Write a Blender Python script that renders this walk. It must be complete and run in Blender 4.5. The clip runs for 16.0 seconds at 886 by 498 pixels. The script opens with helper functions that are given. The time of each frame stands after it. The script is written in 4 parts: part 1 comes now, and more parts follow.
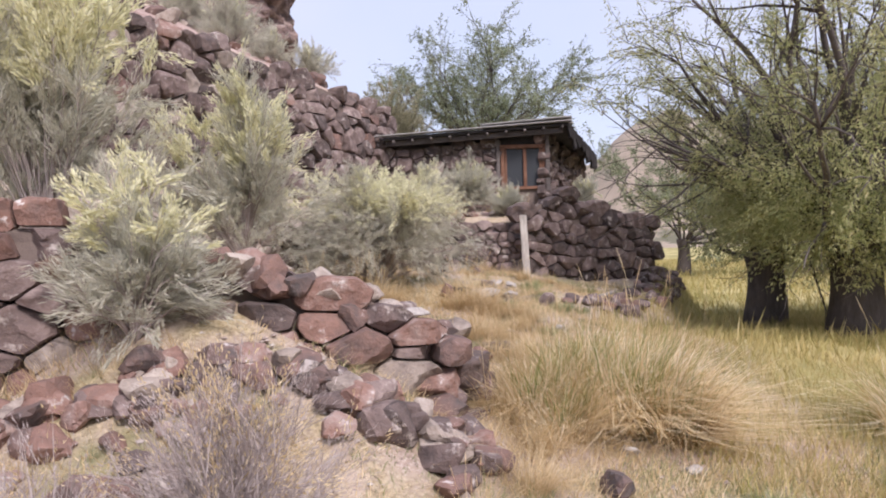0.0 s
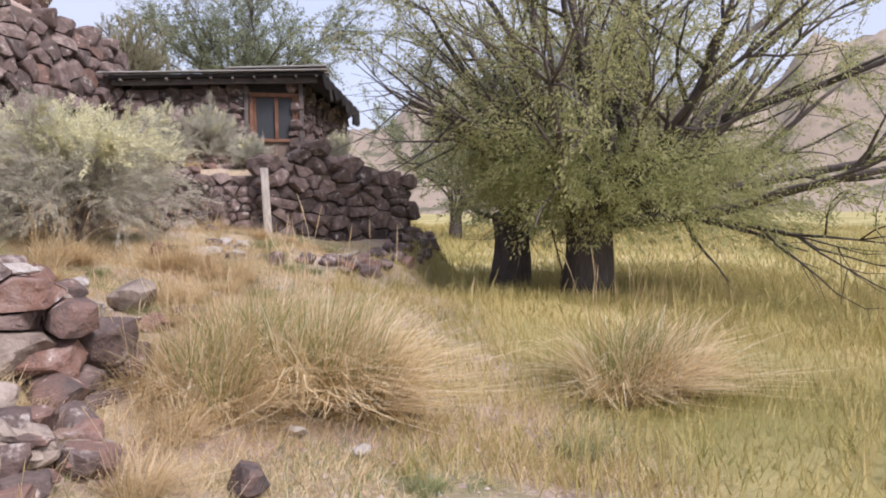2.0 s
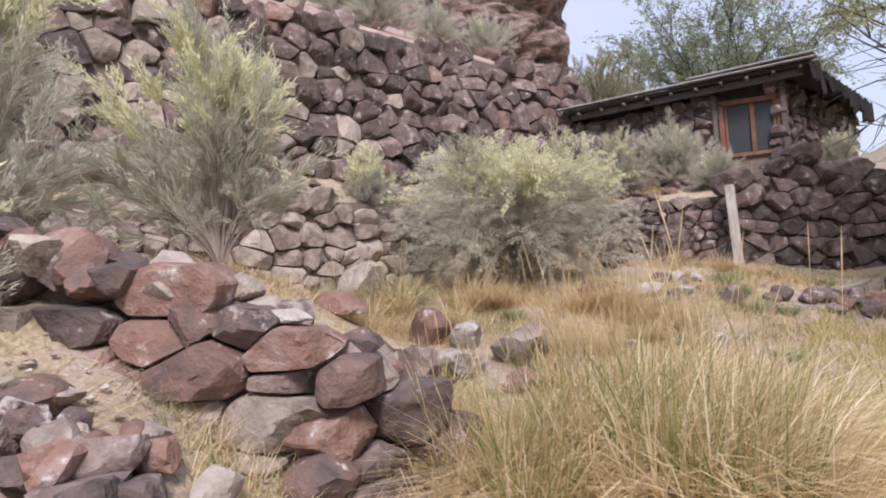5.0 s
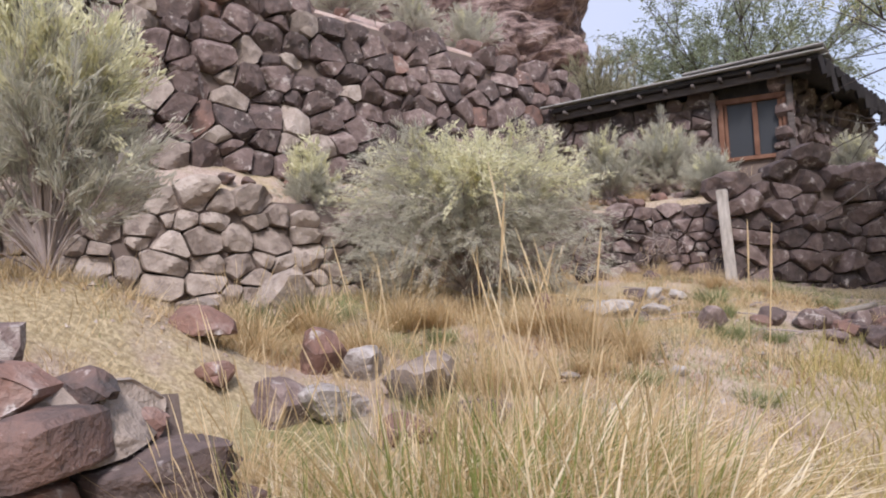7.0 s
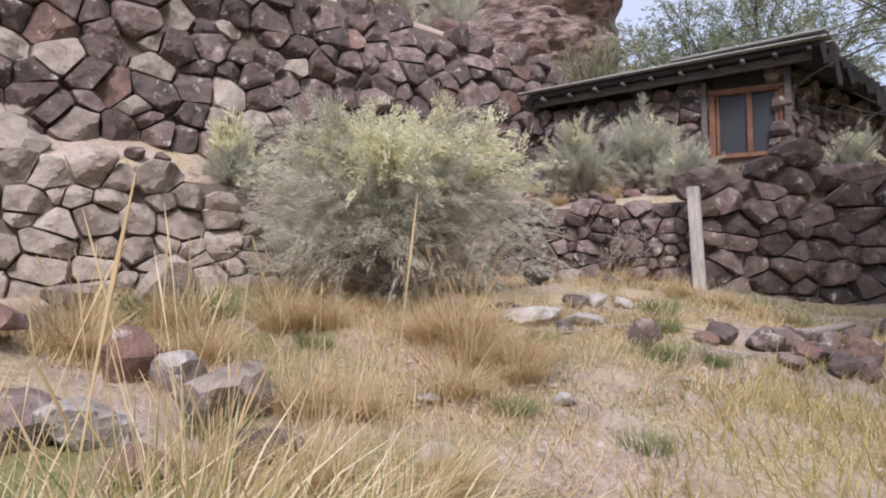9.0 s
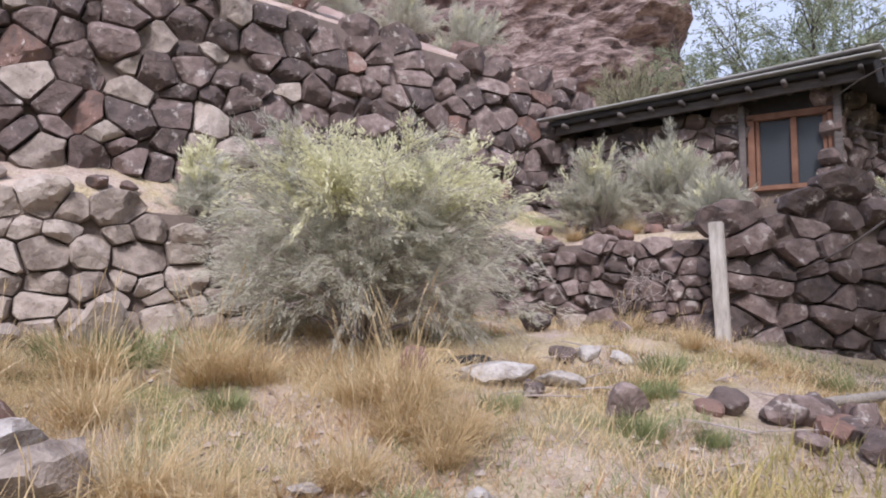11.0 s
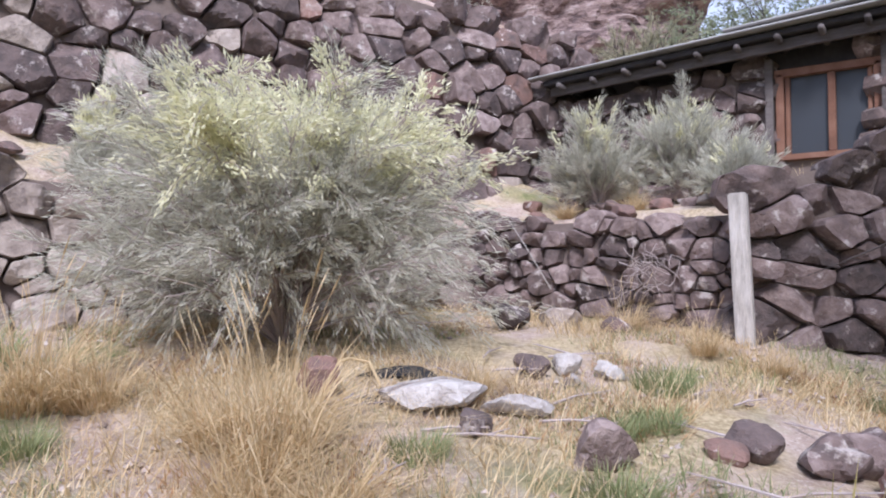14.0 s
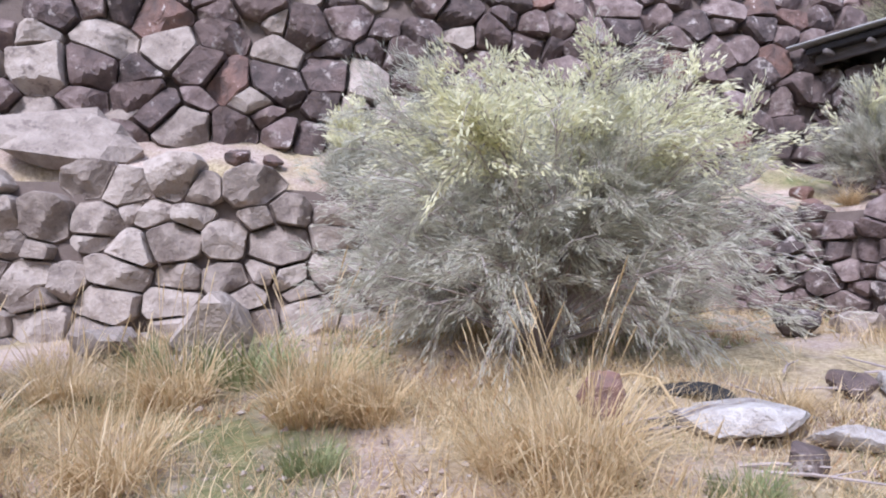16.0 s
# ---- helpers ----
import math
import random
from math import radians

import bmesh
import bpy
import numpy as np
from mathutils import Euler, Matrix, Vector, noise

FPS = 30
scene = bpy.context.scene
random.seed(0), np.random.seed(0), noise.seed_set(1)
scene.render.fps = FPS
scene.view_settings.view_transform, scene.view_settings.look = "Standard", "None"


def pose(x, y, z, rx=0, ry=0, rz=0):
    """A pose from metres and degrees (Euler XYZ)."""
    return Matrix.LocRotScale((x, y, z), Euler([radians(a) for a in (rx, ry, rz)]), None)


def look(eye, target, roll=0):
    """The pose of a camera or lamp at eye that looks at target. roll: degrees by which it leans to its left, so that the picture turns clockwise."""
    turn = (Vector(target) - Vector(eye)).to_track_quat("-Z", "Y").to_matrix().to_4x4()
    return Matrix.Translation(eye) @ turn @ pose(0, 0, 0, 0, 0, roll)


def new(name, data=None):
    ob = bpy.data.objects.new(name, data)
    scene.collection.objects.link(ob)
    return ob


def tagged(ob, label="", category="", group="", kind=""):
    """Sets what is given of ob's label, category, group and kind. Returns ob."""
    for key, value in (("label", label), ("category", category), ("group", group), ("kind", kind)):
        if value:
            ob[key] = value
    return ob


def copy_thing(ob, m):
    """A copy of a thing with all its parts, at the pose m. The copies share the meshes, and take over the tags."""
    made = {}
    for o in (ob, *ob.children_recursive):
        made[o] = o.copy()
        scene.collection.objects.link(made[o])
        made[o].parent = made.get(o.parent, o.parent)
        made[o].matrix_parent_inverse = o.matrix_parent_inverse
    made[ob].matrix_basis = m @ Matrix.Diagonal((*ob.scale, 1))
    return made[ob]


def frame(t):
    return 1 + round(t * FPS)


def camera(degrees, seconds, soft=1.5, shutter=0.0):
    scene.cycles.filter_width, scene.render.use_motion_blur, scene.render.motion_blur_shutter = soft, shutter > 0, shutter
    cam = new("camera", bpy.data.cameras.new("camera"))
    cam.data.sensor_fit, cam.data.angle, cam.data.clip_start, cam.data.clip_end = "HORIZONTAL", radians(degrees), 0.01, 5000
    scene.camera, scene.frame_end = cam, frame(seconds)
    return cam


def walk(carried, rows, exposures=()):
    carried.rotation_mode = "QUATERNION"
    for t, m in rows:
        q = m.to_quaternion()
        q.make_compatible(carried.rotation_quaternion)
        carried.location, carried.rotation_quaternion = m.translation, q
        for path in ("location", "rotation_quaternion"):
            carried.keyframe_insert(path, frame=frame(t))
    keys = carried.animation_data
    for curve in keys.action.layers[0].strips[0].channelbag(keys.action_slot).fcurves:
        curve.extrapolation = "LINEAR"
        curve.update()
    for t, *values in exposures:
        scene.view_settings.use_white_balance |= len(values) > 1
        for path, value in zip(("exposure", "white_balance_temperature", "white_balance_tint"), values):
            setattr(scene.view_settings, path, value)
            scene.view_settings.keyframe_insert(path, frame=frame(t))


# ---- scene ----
cam = camera(62.7, 16.0, soft=2.0)
PATH = [
    (0, (0.088, 0.054, 1.626), (0.065, 2.054, 1.615), -1.6),
    (0.5, (0.32, 0.246, 1.629), (0.502, 2.238, 1.639), -1.6),
    (1, (0.601, 0.383, 1.545), (1.019, 2.338, 1.495), -1.8),
    (1.5, (0.874, 0.646, 1.51), (1.524, 2.532, 1.361), -1.1),
    (2, (1.086, 0.897, 1.459), (1.621, 2.82, 1.341), -0.5),
    (2.5, (1.243, 1.154, 1.467), (1.472, 3.141, 1.435), 1.0),
    (3, (1.366, 1.503, 1.406), (1.335, 3.502, 1.392), 0.3),
    (3.5, (1.498, 1.763, 1.385), (1.191, 3.739, 1.391), -3.1),
    (4, (1.719, 2.038, 1.375), (1.131, 3.949, 1.423), -4.2),
    (4.2, (1.788, 2.166, 1.35), (1.143, 4.059, 1.398), -4.3),
    (6.3, (2.002, 3.929, 1.272), (1.092, 5.709, 1.332), -3.9),
    (6.5, (2.049, 4.024, 1.276), (1.154, 5.811, 1.34), -3.7),
    (7, (2.228, 4.316, 1.248), (1.378, 6.125, 1.324), -3.3),
    (7.5, (2.389, 4.609, 1.239), (1.582, 6.438, 1.317), -2.7),
    (8, (2.503, 5.017, 1.244), (1.716, 6.854, 1.324), -1.9),
    (8.5, (2.682, 5.343, 1.229), (1.859, 7.165, 1.304), -1.4),
    (9, (2.817, 5.653, 1.223), (1.897, 7.427, 1.288), -0.9),
    (9.2, (2.846, 5.809, 1.212), (1.882, 7.56, 1.274), -0.7),
    (11.3, (3.125, 7.004, 1.341), (2.058, 8.688, 1.504), 0.2),
    (11.5, (3.108, 7.138, 1.338), (2.106, 8.862, 1.494), -0.3),
    (12, (3.095, 7.493, 1.36), (2.295, 9.321, 1.49), -0.6),
    (12.5, (3.066, 7.767, 1.353), (2.514, 9.687, 1.457), -0.5),
    (13, (2.921, 8.002, 1.369), (2.387, 9.926, 1.473), -0.2),
    (13.5, (2.857, 8.157, 1.371), (2.043, 9.981, 1.469), 0.3),
    (14, (2.766, 8.372, 1.413), (1.661, 10.036, 1.517), 0.4),
    (14.5, (2.708, 8.409, 1.438), (1.355, 9.881, 1.505), -0.0),
    (15, (2.634, 8.409, 1.436), (1.151, 9.751, 1.473), -0.3),
    (15.5, (2.442, 8.42, 1.448), (0.973, 9.775, 1.504), -0.2),
    (16, (2.248, 8.428, 1.477), (0.719, 9.714, 1.566), -0.4),
]
walk(cam, [(t, look(eye, target, roll)) for t, eye, target, roll in PATH], exposures=[(0, 0.66, 6400, 21), (9, 0.54, 6200, 18), (12.5, 0.8, 5850, 19), (16, 0.9, 5500, 20)])

# ---- world and light ----
SUN_ELEV, SUN_AZ = 47.0, 152.0
world = bpy.data.worlds.new("sky")
scene.world = world
world.use_nodes = True
wt = world.node_tree
sky = wt.nodes.new("ShaderNodeTexSky")
sky.sky_type, sky.sun_disc = "NISHITA", False
sky.sun_elevation, sky.sun_rotation = radians(SUN_ELEV), radians(SUN_AZ)
sky.air_density, sky.dust_density = 1.0, 2.5
# thin high cloud
wc = wt.nodes.new("ShaderNodeTexCoord")
wn = wt.nodes.new("ShaderNodeTexNoise")
wn.inputs["Scale"].default_value, wn.inputs["Detail"].default_value = 2.2, 6.0
wr = wt.nodes.new("ShaderNodeMapRange")
wr.inputs[1].default_value, wr.inputs[2].default_value = 0.25, 0.7
wr.inputs[3].default_value, wr.inputs[4].default_value = 0.6, 1.0
wm = wt.nodes.new("ShaderNodeMix")
wm.data_type = "RGBA"
wm.inputs[7].default_value = (3.2, 3.55, 4.3, 1)
wt.links.new(wc.outputs["Generated"], wn.inputs["Vector"])
wt.links.new(wn.outputs["Fac"], wr.inputs[0])
wt.links.new(wr.outputs[0], wm.inputs[0])
wt.links.new(sky.outputs[0], wm.inputs[6])
wt.links.new(wm.outputs[2], wt.nodes["Background"].inputs[0])
wt.nodes["Background"].inputs[1].default_value = 0.15
sun = new("sun", bpy.data.lights.new("sun", "SUN"))
sun.data.energy, sun.data.angle, sun.data.color = 2.5, radians(14), (1.0, 0.955, 0.9)
_az, _el = radians(SUN_AZ), radians(SUN_ELEV)
sun.matrix_world = look((0, 0, 30), Vector((0, 0, 30)) - Vector((math.sin(_az) * math.cos(_el), math.cos(_az) * math.cos(_el), math.sin(_el))))

# ---- materials ----


def material(name, stops, scale=6.0, rough=0.9, bump=0.3, fine=60.0, random_by="object", spread=0.5, patch=None, patch_scale=5.0, patch_at=(0.58, 0.66), translucent=0.0, metallic=0.0, dist=0.02, stretch=(1, 1, 1), contrast=1.0):
    """A ramp of colours driven by coarse noise, fine noise and a per-object or per-island random, with bump and an optional patchy stain."""
    m = bpy.data.materials.new(name)
    m.use_nodes = True
    nt = m.node_tree
    n, l = nt.nodes, nt.links
    bsdf = n["Principled BSDF"]
    geo = n.new("ShaderNodeNewGeometry")
    mp = n.new("ShaderNodeMapping")
    mp.inputs["Scale"].default_value = stretch
    l.new(geo.outputs["Position"], mp.inputs["Vector"])
    big = n.new("ShaderNodeTexNoise")
    big.inputs["Scale"].default_value, big.inputs["Detail"].default_value, big.inputs["Roughness"].default_value = scale, 5, 0.62
    small = n.new("ShaderNodeTexNoise")
    small.inputs["Scale"].default_value, small.inputs["Detail"].default_value = fine, 3
    l.new(mp.outputs[0], big.inputs["Vector"])
    l.new(mp.outputs[0], small.inputs["Vector"])
    if random_by == "object":
        rnd = n.new("ShaderNodeObjectInfo").outputs["Random"]
    else:
        rnd = geo.outputs["Random Per Island"]
    a = n.new("ShaderNodeMath")
    a.operation = "MULTIPLY_ADD"
    l.new(rnd, a.inputs[0])
    a.inputs[1].default_value = spread
    punch = n.new("ShaderNodeMath")
    punch.operation = "MULTIPLY_ADD"
    punch.inputs[1].default_value, punch.inputs[2].default_value = contrast, 0.5 - 0.5 * contrast
    l.new(big.outputs["Fac"], punch.inputs[0])
    l.new(punch.outputs[0], a.inputs[2])
    b = n.new("ShaderNodeMath")
    b.operation = "MULTIPLY_ADD"
    l.new(small.outputs["Fac"], b.inputs[0])
    b.inputs[1].default_value = 0.35
    l.new(a.outputs[0], b.inputs[2])
    c = n.new("ShaderNodeMapRange")
    c.inputs[1].default_value, c.inputs[2].default_value = 0.42, 0.92 + spread
    l.new(b.outputs[0], c.inputs[0])
    ramp = n.new("ShaderNodeValToRGB")
    els = ramp.color_ramp.elements
    while len(els) < len(stops):
        els.new(0.5)
    for i, col in enumerate(stops):
        els[i].position = i / (len(stops) - 1)
        els[i].color = (*col, 1)
    l.new(c.outputs[0], ramp.inputs[0])
    colour = ramp.outputs[0]
    if patch:
        pn = n.new("ShaderNodeTexNoise")
        pn.inputs["Scale"].default_value, pn.inputs["Detail"].default_value, pn.inputs["Roughness"].default_value = patch_scale, 6, 0.65
        l.new(mp.outputs[0], pn.inputs["Vector"])
        pr = n.new("ShaderNodeMapRange")
        pr.inputs[1].default_value, pr.inputs[2].default_value = patch_at
        l.new(pn.outputs["Fac"], pr.inputs[0])
        mix = n.new("ShaderNodeMix")
        mix.data_type = "RGBA"
        l.new(pr.outputs[0], mix.inputs[0])
        l.new(colour, mix.inputs[6])
        mix.inputs[7].default_value = (*patch, 1)
        colour = mix.outputs[2]
    l.new(colour, bsdf.inputs["Base Color"])
    bsdf.inputs["Roughness"].default_value = rough
    bsdf.inputs["Metallic"].default_value = metallic
    bsdf.inputs["Specular IOR Level"].default_value = 0.25
    if bump:
        bp = n.new("ShaderNodeBump")
        bp.inputs["Strength"].default_value, bp.inputs["Distance"].default_value = bump, dist
        l.new(b.outputs[0], bp.inputs["Height"])
        l.new(bp.outputs[0], bsdf.inputs["Normal"])
    if translucent:
        tr = n.new("ShaderNodeBsdfTranslucent")
        l.new(colour, tr.inputs[0])
        ms = n.new("ShaderNodeMixShader")
        ms.inputs[0].default_value = translucent
        l.new(bsdf.outputs[0], ms.inputs[1])
        l.new(tr.outputs[0], ms.inputs[2])
        l.new(ms.outputs[0], n["Material Output"].inputs[0])
    return m


M_BASALT = material("basalt", [(0.07, 0.056, 0.053), (0.125, 0.095, 0.088), (0.18, 0.132, 0.12), (0.3, 0.235, 0.215)], 7, 0.85, 0.6, 55, spread=1.1, patch=(0.42, 0.37, 0.34), patch_scale=6.5, patch_at=(0.58, 0.66), dist=0.035, contrast=2.4)
M_RUBBLE = material("rubble stone", [(0.09, 0.078, 0.076), (0.17, 0.115, 0.1), (0.25, 0.148, 0.118), (0.36, 0.28, 0.25)], 6, 0.85, 0.6, 50, spread=1.2, patch=(0.6, 0.55, 0.52), patch_scale=6, patch_at=(0.61, 0.68), dist=0.035, contrast=2.4)
M_DUSTY = material("dusty stone", [(0.19, 0.152, 0.13), (0.29, 0.24, 0.205), (0.38, 0.32, 0.275), (0.47, 0.405, 0.355)], 6, 0.9, 0.6, 50, spread=0.8, patch=(0.2, 0.16, 0.14), patch_scale=6.5, dist=0.035, contrast=2.4)
M_PALE = material("bleached stone", [(0.26, 0.225, 0.2), (0.42, 0.385, 0.36), (0.58, 0.55, 0.52)], 9, 0.9, 0.6, 60, patch=(0.22, 0.18, 0.165), patch_at=(0.54, 0.64), dist=0.045, contrast=2.2)
M_GRAVEL = material("gravel", [(0.2, 0.15, 0.13), (0.36, 0.29, 0.25), (0.6, 0.55, 0.5)], 6, 0.9, 0, 50, "island", 0.6)
M_CORE = material("wall core", [(0.13, 0.1, 0.088), (0.22, 0.175, 0.15)], 12, 0.95, 0.6, 70)
M_CLIFF = material("cliff rock", [(0.11, 0.078, 0.073), (0.2, 0.14, 0.125), (0.31, 0.225, 0.2), (0.42, 0.34, 0.31)], 0.35, 0.95, 0.9, 2.2, spread=0.1, dist=1.2, stretch=(1, 1, 2.6), contrast=2.2)
M_STRAW = material("dry straw", [(0.34, 0.24, 0.125), (0.58, 0.445, 0.25), (0.76, 0.62, 0.39), (0.88, 0.78, 0.58)], 3, 0.8, 0, 20, "island", 0.8, translucent=0.45)
M_REED = material("reed grass", [(0.34, 0.24, 0.1), (0.64, 0.49, 0.26), (0.88, 0.76, 0.52), (0.95, 0.88, 0.72)], 2, 0.7, 0, 20, "island", 1.4, translucent=0.45)
M_FIELD = material("meadow grass", [(0.2, 0.22, 0.075), (0.38, 0.34, 0.13), (0.54, 0.44, 0.2), (0.64, 0.54, 0.3)], 0.5, 0.8, 0, 4, "island", 0.5, translucent=0.35)
M_SHOOT = material("green reed shoots", [(0.16, 0.2, 0.06), (0.28, 0.31, 0.1), (0.48, 0.44, 0.18)], 2, 0.75, 0, 20, "island", 0.7, translucent=0.4)
M_OLIVE = material("olive foliage", [(0.24, 0.23, 0.14), (0.36, 0.34, 0.22), (0.5, 0.47, 0.34)], 3, 0.8, 0, 20, "island", 0.6, translucent=0.4)
M_OLDWOOD = material("dark old wood", [(0.045, 0.038, 0.036), (0.1, 0.085, 0.08), (0.2, 0.175, 0.165)], 5, 0.85, 0.6, 50, spread=0.6, stretch=(1, 6, 6))
M_GREEN = material("green herb", [(0.16, 0.2, 0.085), (0.27, 0.3, 0.14), (0.42, 0.41, 0.23)], 3, 0.7, 0, 20, "island", 0.5, translucent=0.35)
M_SAGE = material("grey green foliage", [(0.38, 0.37, 0.29), (0.56, 0.55, 0.45), (0.74, 0.72, 0.62)], 3, 0.85, 0, 20, "island", 0.7, translucent=0.45)
M_BLOOM = material("faded yellow bloom", [(0.6, 0.59, 0.36), (0.78, 0.76, 0.52), (0.9, 0.88, 0.7)], 3, 0.85, 0, 20, "island", 0.6, translucent=0.45)
M_TWIG = material("grey twig", [(0.24, 0.2, 0.18), (0.38, 0.32, 0.3), (0.52, 0.46, 0.44)], 5, 0.9, 0, 30, "island", 0.6)
M_LEAF = material("willow leaf", [(0.24, 0.28, 0.11), (0.36, 0.39, 0.17), (0.5, 0.49, 0.26), (0.64, 0.57, 0.34)], 0.6, 0.6, 0, 6, "island", 0.5, translucent=0.6)
M_GREYLEAF = material("grey green leaf", [(0.17, 0.21, 0.12), (0.27, 0.31, 0.19), (0.4, 0.42, 0.29)], 0.6, 0.65, 0, 6, "island", 0.5, translucent=0.45)
M_BARK = material("dark bark", [(0.05, 0.043, 0.04), (0.1, 0.085, 0.08), (0.17, 0.145, 0.135)], 14, 0.95, 0.9, 60, stretch=(1, 1, 0.25))
M_WOOD = material("weathered wood", [(0.17, 0.15, 0.135), (0.3, 0.27, 0.24), (0.42, 0.39, 0.36)], 4, 0.85, 0.5, 60, spread=0.3, stretch=(6, 6, 1))
M_PALEWOOD = material("bleached post wood", [(0.34, 0.31, 0.28), (0.5, 0.46, 0.42), (0.64, 0.6, 0.56)], 5, 0.9, 0.7, 60, spread=0.2, stretch=(6, 6, 1), contrast=1.6)
M_RUST = material("rust brown litter", [(0.26, 0.15, 0.085), (0.44, 0.27, 0.14), (0.6, 0.42, 0.24)], 3, 0.85, 0, 20, "island", 0.8, translucent=0.3)
M_FRAME = material("brown window wood", [(0.12, 0.06, 0.04), (0.2, 0.1, 0.065), (0.28, 0.16, 0.11)], 5, 0.75, 0.3, 70, spread=0.2)
M_ROOFING = material("grey roof boards", [(0.2, 0.19, 0.18), (0.32, 0.31, 0.3), (0.44, 0.43, 0.42)], 3, 0.85, 0.4, 40, spread=0.3, stretch=(1, 5, 5))
# tar on the roof edge; above the window it paints the eaves shade
M_TAR_SHADE = material("tarred roof edge and eaves shade", [(0.018, 0.016, 0.017), (0.035, 0.032, 0.033), (0.06, 0.055, 0.055)], 6, 0.8, 0.7, 30)
M_RUBBER = material("black rubber", [(0.015, 0.015, 0.016), (0.04, 0.04, 0.042)], 8, 0.7, 0.2, 50)
M_CAR = material("white car paint", [(0.7, 0.7, 0.7), (0.8, 0.8, 0.8)], 2, 0.3, 0, 10)
M_CHROME = material("wheel metal", [(0.3, 0.3, 0.31), (0.45, 0.45, 0.46)], 5, 0.35, 0, 10, metallic=0.8)
M_HILL = material("tan hillside", [(0.25, 0.205, 0.16), (0.34, 0.28, 0.22), (0.42, 0.35, 0.28)], 0.03, 1.0, 0, 0.5, spread=0.0, patch=(0.15, 0.145, 0.1), patch_scale=0.12, patch_at=(0.52, 0.6))
# blue-grey is distance haze put into the ridge's colour
M_FAR_HAZE = material("far ridge with painted haze", [(0.2, 0.23, 0.27), (0.25, 0.28, 0.32)], 0.02, 1.0, 0, 0.3, spread=0.0)

M_GLASS = bpy.data.materials.new("dusty glass")
M_GLASS.use_nodes = True
_b = M_GLASS.node_tree.nodes["Principled BSDF"]
_b.inputs["Base Color"].default_value = (0.03, 0.035, 0.042, 1)
_b.inputs["Roughness"].default_value = 0.12
_gn = M_GLASS.node_tree.nodes.new("ShaderNodeTexNoise")
_gn.inputs["Scale"].default_value = 4
_gr = M_GLASS.node_tree.nodes.new("ShaderNodeMapRange")
_gr.inputs[3].default_value, _gr.inputs[4].default_value = 0.3, 0.65
M_GLASS.node_tree.links.new(_gn.outputs["Fac"], _gr.inputs[0])
M_GLASS.node_tree.links.new(_gr.outputs[0], _b.inputs["Roughness"])


def ground_material():
    """Pinkish dirt, straw litter and green growth in patches; red scree up the hillside."""
    m = bpy.data.materials.new("dirt and litter")
    m.use_nodes = True
    nt = m.node_tree
    n, l = nt.nodes, nt.links
    geo = n.new("ShaderNodeNewGeometry")

    def noise_node(scale, detail=6, rough=0.6):
        k = n.new("ShaderNodeTexNoise")
        k.inputs["Scale"].default_value, k.inputs["Detail"].default_value, k.inputs["Roughness"].default_value = scale, detail, rough
        l.new(geo.outputs["Position"], k.inputs["Vector"])
        return k.outputs["Fac"]

    def ranged(src, a, b):
        k = n.new("ShaderNodeMapRange")
        k.inputs[1].default_value, k.inputs[2].default_value = a, b
        l.new(src, k.inputs[0])
        return k.outputs[0]

    def mixed(f, a, b):
        k = n.new("ShaderNodeMix")
        k.data_type = "RGBA"
        l.new(f, k.inputs[0])
        for s, v in ((6, a), (7, b)):
            if isinstance(v, tuple):
                k.inputs[s].default_value = (*v, 1)
            else:
                l.new(v, k.inputs[s])
        return k.outputs[2]

    dirt = mixed(ranged(noise_node(3), 0.35, 0.65), (0.36, 0.27, 0.225), (0.55, 0.44, 0.37))
    dirt = mixed(ranged(noise_node(45, 4), 0.5, 0.72), dirt, (0.64, 0.56, 0.48))
    dirt = mixed(ranged(noise_node(28, 3), 0.6, 0.7), dirt, (0.22, 0.17, 0.145))
    litter = mixed(ranged(noise_node(30, 5), 0.4, 0.62), (0.34, 0.27, 0.16), (0.58, 0.48, 0.31))
    near = mixed(ranged(noise_node(0.9), 0.44, 0.58), dirt, litter)
    green = mixed(ranged(noise_node(14), 0.4, 0.6), (0.17, 0.18, 0.08), (0.3, 0.28, 0.14))
    near = mixed(ranged(noise_node(0.65, 4), 0.55, 0.66), near, green)
    sep = n.new("ShaderNodeSeparateXYZ")
    l.new(geo.outputs["Position"], sep.inputs[0])
    meadow = mixed(ranged(noise_node(0.22, 5), 0.4, 0.6), (0.28, 0.26, 0.1), (0.54, 0.46, 0.23))
    lin = n.new("ShaderNodeMath")
    lin.operation = "MULTIPLY_ADD"
    l.new(sep.outputs[1], lin.inputs[0])
    lin.inputs[1].default_value = -0.1
    l.new(sep.outputs[0], lin.inputs[2])
    near = mixed(ranged(lin.outputs[0], 2.6, 3.5), near, meadow)
    scree = mixed(ranged(noise_node(1.3), 0.38, 0.62), (0.36, 0.25, 0.22), (0.52, 0.41, 0.36))
    scree = mixed(ranged(noise_node(9, 4), 0.55, 0.68), scree, (0.25, 0.17, 0.15))
    col = mixed(ranged(sep.outputs[2], 4.6, 5.4), near, scree)
    bs = n["Principled BSDF"]
    l.new(col, bs.inputs["Base Color"])
    bs.inputs["Roughness"].default_value = 0.95
    bs.inputs["Specular IOR Level"].default_value = 0.15
    bp = n.new("ShaderNodeBump")
    bp.inputs["Strength"].default_value, bp.inputs["Distance"].default_value = 0.8, 0.04
    l.new(noise_node(22, 8, 0.7), bp.inputs["Height"])
    l.new(bp.outputs[0], bs.inputs["Normal"])
    return m


M_GROUND = ground_material()

# ---- mesh helpers ----
rng = np.random.default_rng(7)
rnd = random.Random(5)


